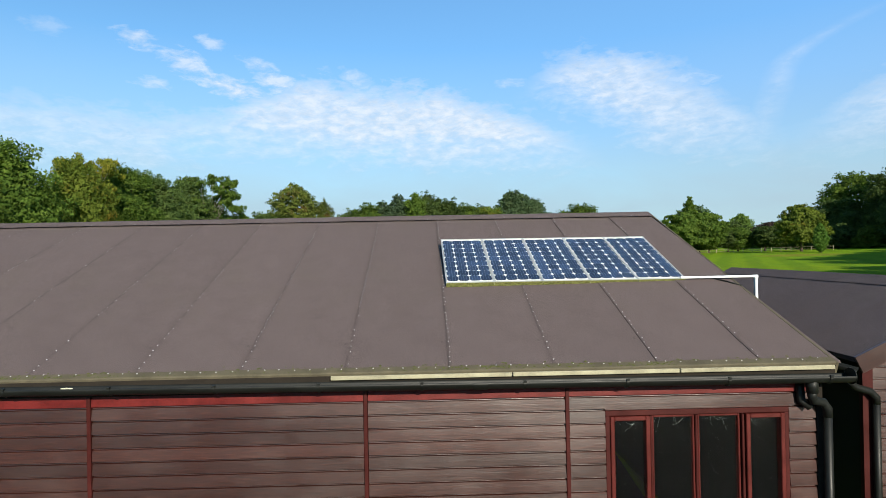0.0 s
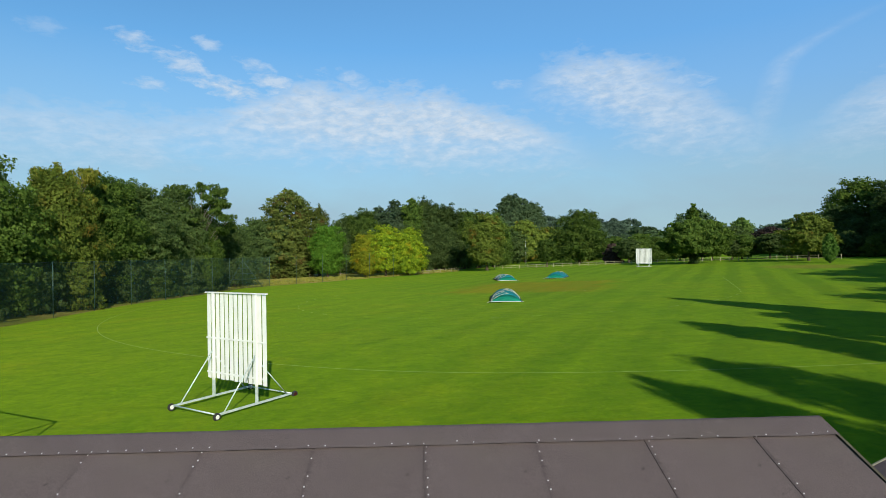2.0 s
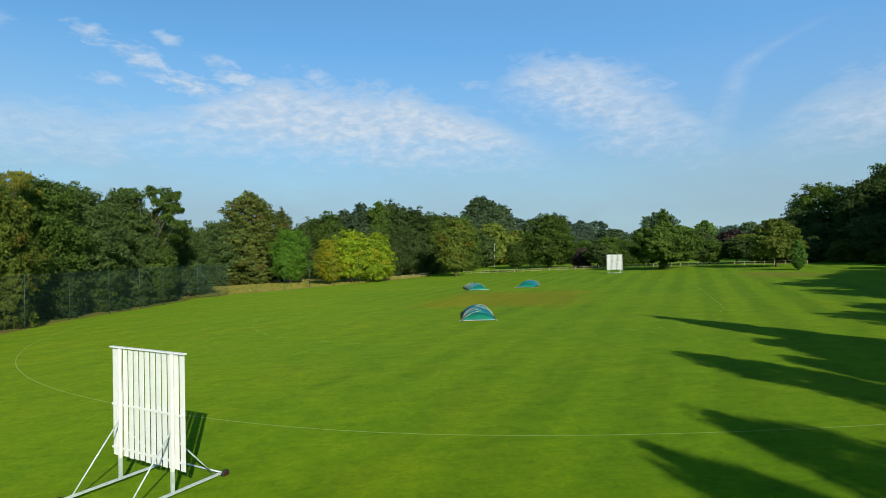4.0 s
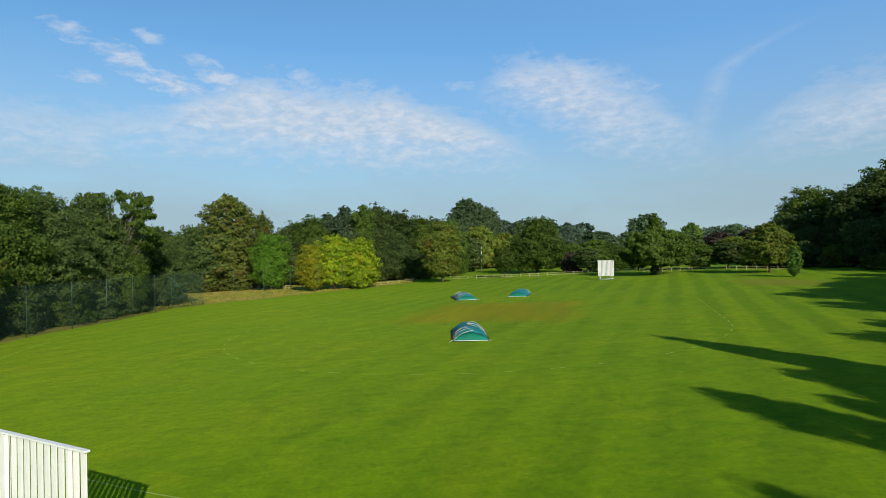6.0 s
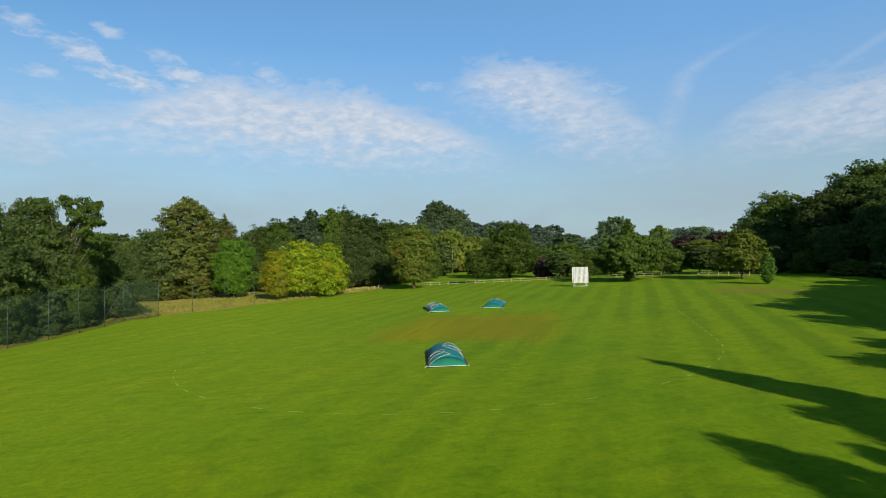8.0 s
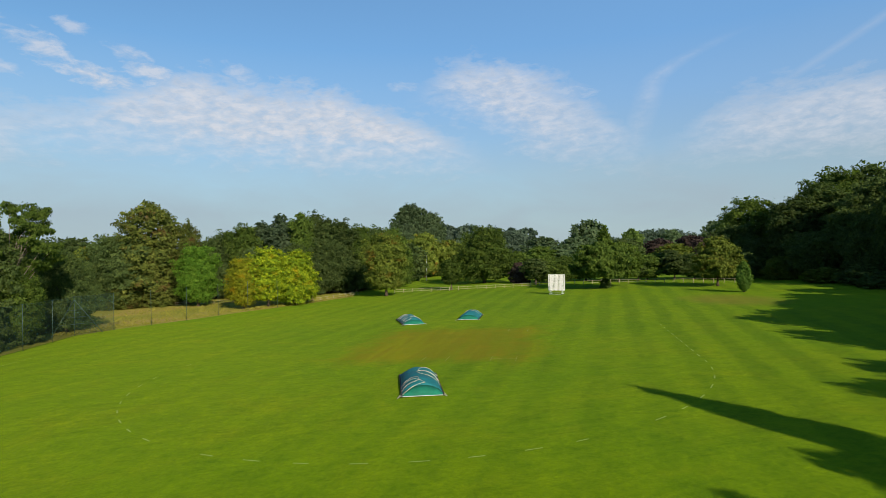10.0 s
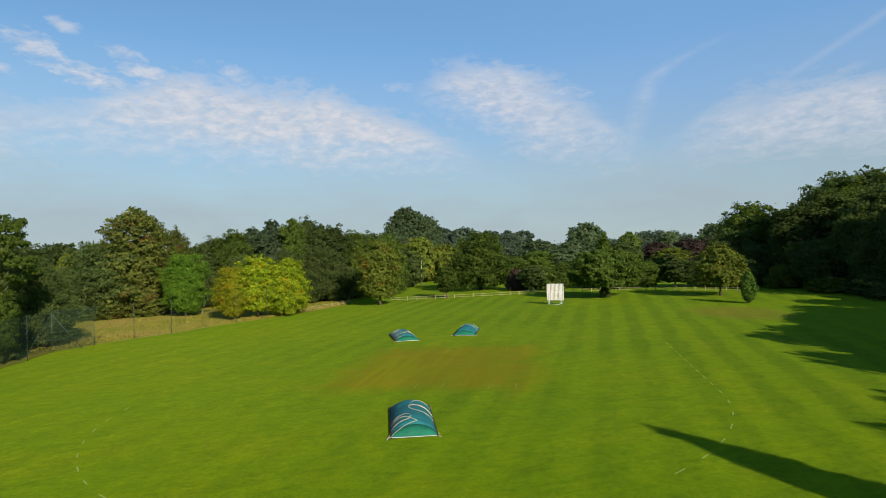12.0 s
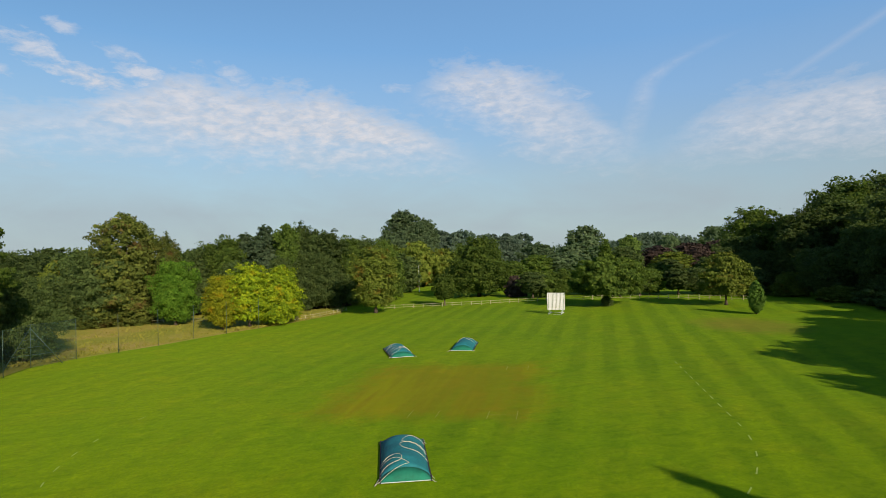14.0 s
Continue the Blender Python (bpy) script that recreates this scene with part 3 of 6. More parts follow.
    tube(bm, [(px, gy, gz - 0.12), (px, gy, gz - 0.17), (px + 0.03, gy + 0.03, gz - 0.215), (px + 0.12, gy + 0.045, gz - 0.235), (px + 0.16, gy + 0.05, gz - 0.29), (px + 0.16, gy + 0.05, gz - 0.36)], 0.036, 14)
    part("pipe_offset", bm, BLACK, pav)
    bm = bmesh.new()
    tube(bm, [(px + 0.16, gy + 0.05, gz - 0.33), (px + 0.16, gy + 0.05, 0.12)], 0.034, 14)
    part("downpipe", bm, BLACK, pav, "black plastic downpipe")
    bm = bmesh.new()
    tube(bm, [(px - 0.035, gy + 0.11, gz - 0.06), (px - 0.035, gy + 0.09, gz - 0.23), (px + 0.03, gy + 0.08, gz - 0.28)], 0.034, 12)
    part("pipe_offset", bm, BLACK, pav)

    # front wall: an opening for the window, inner wall behind the boards
    WY = 0.07
    w0, w1, wz1 = 1.340, 2.904, 2.276
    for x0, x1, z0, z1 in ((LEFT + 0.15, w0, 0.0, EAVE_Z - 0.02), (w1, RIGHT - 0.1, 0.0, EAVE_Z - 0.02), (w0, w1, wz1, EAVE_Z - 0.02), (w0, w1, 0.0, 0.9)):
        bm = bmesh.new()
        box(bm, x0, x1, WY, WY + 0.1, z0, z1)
        part("wall_lining", bm, SHADE_DARK, pav)
    # gable walls coloured dark for the deep shade beside the annexe
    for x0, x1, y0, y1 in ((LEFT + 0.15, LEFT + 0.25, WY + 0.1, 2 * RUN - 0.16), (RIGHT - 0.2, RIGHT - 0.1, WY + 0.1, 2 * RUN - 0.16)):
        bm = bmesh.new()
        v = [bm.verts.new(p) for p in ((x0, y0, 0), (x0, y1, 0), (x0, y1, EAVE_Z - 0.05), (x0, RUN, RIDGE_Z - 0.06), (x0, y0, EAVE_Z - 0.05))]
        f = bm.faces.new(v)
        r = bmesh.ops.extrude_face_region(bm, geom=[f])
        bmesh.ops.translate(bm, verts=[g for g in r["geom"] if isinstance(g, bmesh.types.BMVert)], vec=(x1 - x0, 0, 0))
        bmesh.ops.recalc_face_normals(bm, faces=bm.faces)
        part("gable_wall", bm, SHADE_DARK, pav)
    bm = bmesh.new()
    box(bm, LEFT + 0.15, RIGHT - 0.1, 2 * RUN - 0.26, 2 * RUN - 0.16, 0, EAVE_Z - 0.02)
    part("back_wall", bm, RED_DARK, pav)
    # green tinge in the floor colour stands in for mirrored greenery
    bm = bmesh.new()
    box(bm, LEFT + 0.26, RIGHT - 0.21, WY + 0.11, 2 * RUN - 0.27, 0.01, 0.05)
    part("inner_floor", bm, SHADE_DARK, pav)
    # boards, panel by panel between the battens
    bays = [(LEFT + 0.15, -5.386), (-5.346, -2.992), (-2.952, -0.696), (-0.656, 1.002), (1.038, w0), (w1, RIGHT - 0.12)]
    pitch = 0.1138
    rng = random.Random(21)
    for x0, x1 in bays:
        z = EAVE_Z - 0.134 + pitch
        red = 2
        while z > 0.15:
            if x1 - x0 > 0.06:
                mat = RED_BOARD if red > 0 else BOARD
                part("board", cladding_board(x0, x1, z - pitch, z + rng.uniform(-0.001, 0.001)), mat, pav).matrix_basis = Matrix.Translation((0, WY, 0))
            red -= 1
            z -= pitch
    for z, mat in ((EAVE_Z - 0.134 + pitch, RED_BOARD), (EAVE_Z - 0.134, RED_BOARD)):
        part("board", cladding_board(w0, w1, z - pitch, z), mat, pav).matrix_basis = Matrix.Translation((0, WY, 0))
    part("board", cladding_board(w0, w1, wz1 + 0.002, EAVE_Z - 0.134 - pitch), BOARD, pav).matrix_basis = Matrix.Translation((0, WY, 0))
    for x in (-5.366, -2.972, -0.676, 1.020):
        bm = bmesh.new()
        box(bm, x - 0.017, x + 0.017, WY - 0.042, WY, 0.12, EAVE_Z - 0.115)
        bevel(bm, 0.004)
        part("cover_batten", bm, RED_DARK, pav, "dark red vertical batten")
    # corner board darkened by colour to match the gap's shade
    bm = bmesh.new()
    box(bm, RIGHT - 0.145, RIGHT - 0.095, WY - 0.042, WY + 0.06, 0.1, EAVE_Z - 0.12)
    part("corner_board", bm, TAR_SHADE_TIMBER, pav)

    # the window: four lights in a red frame, two of them opening
    win = part("window", bmesh.new(), RED, pav, "red framed four-light window with cobwebbed dark glass")
    h0 = 0.92

    def bar(x0, x1, z0, z1, y0, y1, mat=RED, name="window_frame"):
        bm = bmesh.new()
        box(bm, x0, x1, y0, y1, z0, z1)
        bevel(bm, 0.005)
        return part(name, bm, mat, win)

    y0 = WY - 0.03
    bar(w0, w1, wz1 - 0.045, wz1, y0, WY + 0.07, RED_DARK)
    bar(w0, w0 + 0.04, h0, wz1 - 0.046, y0, WY + 0.07, RED_DARK)
    bar(w1 - 0.04, w1, h0, wz1 - 0.046, y0, WY + 0.07, RED_DARK)
    bar(w0, w1, h0 - 0.06, h0 - 0.001, y0 - 0.04, WY + 0.07, RED_DARK, "window_sill")
    lights = [(w0 + 0.041, w0 + 0.375, True), (w0 + 0.397, w0 + 0.758, False), (w0 + 0.786, w0 + 1.147, False), (w0 + 1.194, w1 - 0.041, True)]
    for x0, x1, opens in lights:
        t = 0.035 if opens else 0.016
        zt = wz1 - 0.05
        yy = y0 - 0.012 if opens else y0 + 0.008
        mat = RED_MID
        bar(x0, x0 + t, h0, zt, yy, WY + 0.03, mat, "casement_stile")
        bar(x1 - t, x1, h0, zt, yy, WY + 0.03, mat, "casement_stile")
        bar(x0 + t + 0.001, x1 - t - 0.001, zt - t, zt, yy, WY + 0.03, mat, "casement_rail")
        bm = bmesh.new()
        box(bm, x0 + t - 0.004, x1 - t + 0.004, WY - 0.004, WY + 0.002, h0, zt - t + 0.004)
        part("pane", bm, GLASS, win).visible_shadow = False
        # wisps of cobweb under the head
        for _ in range(5):
            bm = bmesh.new()
            a = Vector((rng.uniform(x0 + t, x1 - t), WY - 0.008, zt - t - rng.uniform(0.0, 0.02)))
            b = a + Vector((rng.uniform(-0.09, 0.09), 0, -rng.uniform(0.0, 0.12)))
            tube(bm, [a, (a + b) / 2 + Vector((0, -0.003, -0.012)), b], 0.0005, 4, False)
            part("cobweb", bm, GALV, win, "pale wisp of cobweb")
    for x in (w0 + 0.386, w0 + 0.772, w0 + 1.170):
        bar(x - 0.010, x + 0.010, h0, wz1 - 0.05, y0 - 0.004, WY + 0.05, RED_DARK, "mullion")
    # bird lime on the gutter
    bm = bmesh.new()
    for k in range(7):
        m = Matrix.Translation((-3.07 + 0.010 * k, gy - 0.05 + 0.002 * (k % 3), level(-3.07) + 0.004)) @ Matrix.Diagonal((0.022, 0.012, 0.006, 1))
        bmesh.ops.create_icosphere(bm, subdivisions=1, radius=1, matrix=m)
    part("bird_lime", bm, ROPE, pav, "cream bird lime on the gutter")
    return pav


pavilion = build_pavilion()


GRID = plain("grid_lines", (0.075, 0.09, 0.13), 0.3, 0.5, 0.3)
MOSS_PALE = plain("pale_moss", (0.13, 0.135, 0.045), 0.95, 0.1, 0, 40, 0.6, 0.8, 0.01)


def build_solar():
    """Five framed modules of four by nine cells on tilted rails over the roof."""
    tilt = math.atan2(0.485, 1.13)
    w, h = 0.538, 1.285
    cell, gap = 0.1232, 0.1266
    cut = 0.021
    # one mesh of cells, shared
    bm = bmesh.new()
    s = cell / 2
    pts = [(-s + cut, -s), (s - cut, -s), (s, -s + cut), (s, s - cut), (s - cut, s), (-s + cut, s), (-s, s - cut), (-s, -s + cut)]
    lo = [bm.verts.new((a, b, 0.0)) for a, b in pts]
    hi = [bm.verts.new((a, b, 0.0012)) for a, b in pts]
    bm.faces.new(hi)
    for k in range(8):
        bm.faces.new((lo[k], lo[(k + 1) % 8], hi[(k + 1) % 8], hi[k]))
    cells = bpy.data.meshes.new("solar_cell")
    bm.to_mesh(cells)
    bm.free()
    cells.materials.append(CELL)
    bm = bmesh.new()
    for i in range(4):
        for o in (-0.031, 0.0, 0.031):
            cx = w / 2 + (i - 1.5) * gap + o
            box(bm, cx - 0.0010, cx + 0.0010, 0.05, h - 0.05, 0.0293, 0.0300)
    bus = bpy.data.meshes.new("conductor_grid")
    bm.to_mesh(bus)
    bm.free()
    bus.materials.append(GRID)
    rng = random.Random(12)
    for k in range(5):
        x = 0.0 + k * (w + 0.004)
        m = pose(-0.72, 19.68, 0, 0, -0.15, 1.7) @ Matrix.Translation((x + 0.05, 1.548 + x * 0.03, 3.276 - 0.003 * x)) @ Matrix.Rotation(math.radians(1.8), 4, "Z") @ Matrix.Rotation(tilt, 4, "X")
        t = thing("solar_panel", m, "framed blue monocrystalline solar panel with mossy lower edge on felt roof", "solar panel", "row of solar panels")
        bm = bmesh.new()
        for b in ((0, w, 0, 0.012), (0, w, h - 0.012, h), (0, 0.010, 0.0121, h - 0.0121), (w - 0.010, w, 0.0121, h - 0.0121)):
            box(bm, b[0], b[1], b[2], b[3], -0.034 if b[2] == 0 and b[3] < 0.1 else -0.032, 0.034)
        part("frame", bm, ALU, t, "silver aluminium frame")
        bm = bmesh.new()
        box(bm, 0.015, w - 0.015, 0.015, h - 0.015, 0.02, 0.028)
        part("backing", bm, WHITE, t, "white backing sheet")
        for i in range(4):
            for j in range(9):
                share("solar_cell", cells, t, Matrix.Translation((w / 2 + (i - 1.5) * gap, h / 2 + (j - 4) * gap * 1.05, 0.0282)) @ Matrix.Diagonal((1, 1.05, 1, 1)))
        share("conductor_grid", bus, t, Matrix.Identity(4))["kind"] = "stuff"
        bm = bmesh.new()
        box(bm, 0.0, w, -0.004, -0.0005, -0.032, 0.026)
        part("grime", bm, MOSS_PALE, t, "greenish grime on the lower frame edge")
        # moss on the lower frame
        bm = bmesh.new()
        for _ in range(70):
            mm = Matrix.Translation((rng.uniform(0.0, w), -0.002, rng.uniform(-0.032, 0.016))) @ Matrix.Rotation(rng.uniform(0, 3), 4, "Y") @ Matrix.Diagonal((rng.uniform(0.006, 0.02), 0.005, rng.uniform(0.004, 0.009), 1))
            bmesh.ops.create_icosphere(bm, subdivisions=1, radius=1, matrix=mm)
        part("moss", bm, MOSS, t, "green moss")["kind"] = "stuff"
        for fx in (0.07, w - 0.07):
            bm = bmesh.new()
            box(bm, fx - 0.02, fx + 0.02, h - 0.18, h - 0.14, -0.125, -0.008)
            box(bm, fx - 0.02, fx + 0.02, 0.12, 0.16, -0.03, -0.008)
            part("mounting_foot", bm, GALV, t)
    # white trunking from the last module over the verge
    m = pose(-0.72, 19.68, 0, 0, -0.15, 1.7)
    t = thing("cable_trunking", m, "white plastic cable trunking leaving the solar panels over the verge", "conduit")
    bm = bmesh.new()
    box(bm, 2.695, 3.57, 1.60, 1.64, 3.294, 3.318)
    bevel(bm, 0.004)
    part("trunking_run", bm, PVC, t)
    bm = bmesh.new()
    box(bm, 3.54, 3.570, 1.60, 1.64, 2.35, 3.292)
    bevel(bm, 0.004)
    part("trunking_drop", bm, PVC, t)
    bm = bmesh.new()
    box(bm, 3.535, 3.575, 1.595, 1.645, 3.28, 3.322)
    bevel(bm, 0.006)
    part("trunking_elbow", bm, PVC, t)
    bm = bmesh.new()
    tube(bm, [(3.30, 1.45, EAVE_Z + 1.45 * math.tan(SLOPE) + 0.012), (3.18, 1.55, EAVE_Z + 1.55 * math.tan(SLOPE) + 0.02), (3.12, 1.60, EAVE_Z + 1.6 * math.tan(SLOPE) + 0.016), (3.05, 1.66, EAVE_Z + 1.66 * math.tan(SLOPE) + 0.03)], 0.008, 6)
    part("black_cable", bm, BLACK, t)


build_solar()


def build_annexe():
    """The low building beside the pavilion: same felt and boards, gable to the front."""
    m = pose(4.66, 20.5, 0, 0, 0, 0)
    a = thing("annexe", m, "low timber annexe with dark felt gable roof and red boards", "building")
    half, length, rz, ez = 1.42, 5.25, 3.25, 2.56
    sl = math.atan2(rz - ez, half)
    ln = math.hypot(half, rz - ez)
    for side in (-1, 1):
        for k in range(6):
            bm = bmesh.new()
            y0 = k * 0.88
            y1 = min(y0 + 0.92, length)
            v = [(0, y0, 0.004), (0, y1, 0.010), (ln / 2, y1, 0.007), (ln / 2, y0, 0.003), (ln + 0.015, y1, 0.008), (ln + 0.015, y0, 0.002)]
            q = [bm.verts.new(p) for p in v]
            bm.faces.new((q[0], q[1], q[2], q[3]))
            bm.faces.new((q[3], q[2], q[4], q[5]))
            lo = [bm.verts.new((ln + 0.02, y, -0.05)) for y in (y0, y1)]
            bm.faces.new((q[5], q[4], lo[1], lo[0]))
            ob = part("felt_strip", bm, FELT, a)
            ob.matrix_basis = Matrix.Translation((0, 0, rz)) @ Matrix.Rotation(math.pi if side < 0 else 0, 4, "Z") @ Matrix.Translation((0, -length if side < 0 else 0, 0)) @ Matrix.Rotation(sl, 4, "Y")
        bm = bmesh.new()
        box(bm, 0, ln, 0, length, -0.03, -0.006)
        ob = part("roof_boarding", bm, OLD_WOOD, a)
        ob.matrix_basis = Matrix.Translation((0, 0, rz)) @ Matrix.Rotation(math.pi if side < 0 else 0, 4, "Z") @ Matrix.Translation((0, -length if side < 0 else 0, 0)) @ Matrix.Rotation(sl, 4, "Y")
        for yb in (-0.025, length):
            bm = bmesh.new()
            box(bm, -0.01, ln + 0.02, 0, 0.025, -0.16, 0.012)
            ob = part("barge_board", bm, BOARD if yb < 0 else PALE_WOOD, a, "brown timber barge board")
            mir = Matrix.Diagonal((side, 1, 1, 1))
            ob.matrix_basis = Matrix.Translation((0, yb, rz)) @ mir @ Matrix.Rotation(sl, 4, "Y")
    # ridge cap
    bm = bmesh.new()
    prof = [(-0.2, -0.2 * math.tan(sl) + 0.012), (0, 0.02), (0.2, -0.2 * math.tan(sl) + 0.012)]
    r0 = [bm.verts.new((p, -0.01, q)) for p, q in prof]
    r1 = [bm.verts.new((p, length + 0.01, q)) for p, q in prof]
    for k in range(2):
        bm.faces.new((r0[k], r0[k + 1], r1[k + 1], r1[k]))
    part("ridge_capping", bm, FELT, a).matrix_basis = Matrix.Translation((0, 0, rz + 0.004))
    # walls
    # side walls dark by colour, in place of the shade in the gap
    for x0, x1 in ((-half + 0.13, -half + 0.2), (half - 0.2, half - 0.13)):
        bm = bmesh.new()
        box(bm, x0, x1, 0.12, length - 0.1, 0, ez + 0.02)
        part("side_wall", bm, SHADE_DARK, a)
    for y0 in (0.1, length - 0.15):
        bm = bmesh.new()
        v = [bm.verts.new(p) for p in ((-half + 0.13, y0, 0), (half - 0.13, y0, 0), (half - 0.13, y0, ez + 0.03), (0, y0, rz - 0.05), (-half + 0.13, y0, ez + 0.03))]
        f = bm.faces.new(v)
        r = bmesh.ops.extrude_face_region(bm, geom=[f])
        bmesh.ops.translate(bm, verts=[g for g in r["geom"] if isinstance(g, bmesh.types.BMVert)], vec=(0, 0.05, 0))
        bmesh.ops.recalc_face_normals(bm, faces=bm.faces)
        part("gable_wall", bm, SHADE_DARK, a)
    zz = rz - 0.1
    while zz > 0.15:
        hw = half - 0.14 if zz < ez else max(0.05, (rz - zz) / math.tan(sl) - 0.08)
        part("board", cladding_board(-hw, hw, zz - 0.116, zz), BOARD, a).matrix_basis = Matrix.Translation((0, 0.1, 0))
        zz -= 0.116
    bm = bmesh.new()
    box(bm, -half + 0.1, -half + 0.2, 0.06, 0.11, 0.1, ez - 0.1)
    part("corner_board", bm, RED_DARK, a)
    # gutter along the near eave and its downpipe
    gx, gz = -half - 0.065, ez - 0.09
    bm = bmesh.new()
    n = 8
    rows = [[bm.verts.new((gx + 0.05 * math.cos(math.pi + math.pi * k / n), y, gz + 0.05 * math.sin(math.pi + math.pi * k / n))) for k in range(n + 1)] for y in (-0.05, length)]
    for k in range(n):
        bm.faces.new((rows[0][k], rows[0][k + 1], rows[1][k + 1], rows[1][k])).smooth = True
    gut = part("gutter", bm, BLACK, a, "black plastic gutter")
    sol = gut.modifiers.new("thick", "SOLIDIFY")
    sol.thickness = 0.003
    bm = bmesh.new()
    tube(bm, [(gx, 0.0, gz - 0.02), (gx, 0.0, gz - 0.13)], 0.044, 12)
    part("gutter_outlet", bm, BLACK, a)
    bm = bmesh.new()
    tube(bm, [(gx, 0, gz - 0.1), (gx, 0, gz - 0.15), (gx + 0.05, 0.0, gz - 0.2), (gx + 0.21, 0.02, gz - 0.25), (gx + 0.265, 0.02, gz - 0.31), (gx + 0.265, 0.02, gz - 0.37)], 0.036, 12)
    part("pipe_offset", bm, BLACK, a)
    bm = bmesh.new()
    tube(bm, [(gx + 0.265, 0.02, gz - 0.34), (gx + 0.265, 0.02, 0.15)], 0.034, 12)
    part("downpipe", bm, BLACK, a, "black plastic downpipe")


build_annexe()

# ---------------------------------------------------------------- things on the field
def build_screen(m, label, wheels=True):
    """A slatted white sight screen on a wheeled steel frame; x along the boards, +y towards the pitch."""
    s = thing("sight_screen", m, label, "sight screen", "sight screens")
    w, z0, z1 = 3.90, 0.93, 4.72
    n = 13
    step = w / n
    for k in range(n):
        bm = bmesh.new()
        x = -w / 2 + k * step
        box(bm, x + 0.036, x + step - 0.036, 0.06, 0.082, z0 + 0.012 * ((k * 7) % 3), z1 - 0.03)
        bevel(bm, 0.004)
        part("slat", bm, WHITE, s)
    bm = bmesh.new()
    box(bm, -w / 2 - 0.03, w / 2 + 0.03, -0.02, 0.12, z1 - 0.029, z1 + 0.02)
    bevel(bm, 0.006)
    part("top_cap", bm, WHITE, s, "white painted top rail")
    for z in (z0 + 0.28, 2.72):
        bm = bmesh.new()
        box(bm, -w / 2 + 0.01, w / 2 - 0.01, 0.025, 0.058, z - 0.035, z + 0.035)
        part("cross_rail", bm, WHITE, s)
    for x in (-1.39, 1.39):
        bm = bmesh.new()
        box(bm, x - 0.05, x + 0.05, -0.075, 0.022, 0.24, z0 - 0.03)
        bevel(bm, 0.005)
        part("post", bm, GALV, s, "pale steel post")
        bm = bmesh.new()
        box(bm, x - 0.05, x + 0.05, -0.075, 0.022, z0 - 0.028, z1 - 0.032)
        bevel(bm, 0.005)
        part("upright", bm, WHITE, s, "white painted upright")
        bm = bmesh.new()
        box(bm, x - 0.04, x + 0.04, -1.95, 1.95, 0.16, 0.24)
        bevel(bm, 0.006)
        part("ground_rail", bm, GALV, s, "pale steel base rail")
        for y in (-1.75, 1.75):
            bm = bmesh.new()
            tube(bm, [(x, y * 0.92, 0.22), (x, -0.03 if y < 0 else 0.1, 2.25 if y < 0 else 1.9)], 0.026, 8)
            part("brace", bm, GALV, s)
        for y in (-1.98, 1.98):
            wheel = part("wheel", bmesh.new(), RUBBER, s)
            o = 0.075 if x > 0 else -0.075
            bm = bmesh.new()
            tube(bm, [(x + o - 0.045, y, 0.15), (x + o - 0.035, y, 0.15), (x + o + 0.035, y, 0.15), (x + o + 0.045, y, 0.15)], [0.13, 0.15, 0.15, 0.13], 18)
            part("tyre", bm, RUBBER, wheel, "black rubber tyre")
            bm = bmesh.new()
            tube(bm, [(x + o - 0.05, y, 0.15), (x + o + 0.05, y, 0.15)], 0.085, 14)
            tube(bm, [(x + o - 0.07, y, 0.15), (x + o + 0.07, y, 0.15)], 0.02, 8)
            part("rim", bm, RED_DARK if (x > 0 and y > 0) else WHITE, wheel, "painted wheel rim")
    for y in (-1.9, 1.9):
        bm = bmesh.new()
        tube(bm, [(-1.39, y, 0.2), (1.39, y, 0.2)], 0.03, 8)
        part("end_bar", bm, GALV, s)
    for x in (-1.39, 1.39):
        bm = bmesh.new()
        box(bm, x - 0.02, x + 0.02, -0.01, 0.024, 0.96, 1.16)
        part("bracket", bm, WHITE, s)
    return s


build_screen(pose(-9.87, 42.98, lie(-9.87, 42.98) - 0.005, 0, 0, -31.2), "tall white slatted sight screen on wheeled steel frame on grass")
build_screen(pose(48.85, 162.4, lie(48.85) - 0.02, 0, 0, 148.0), "white sight screen at the far end before a rail fence")


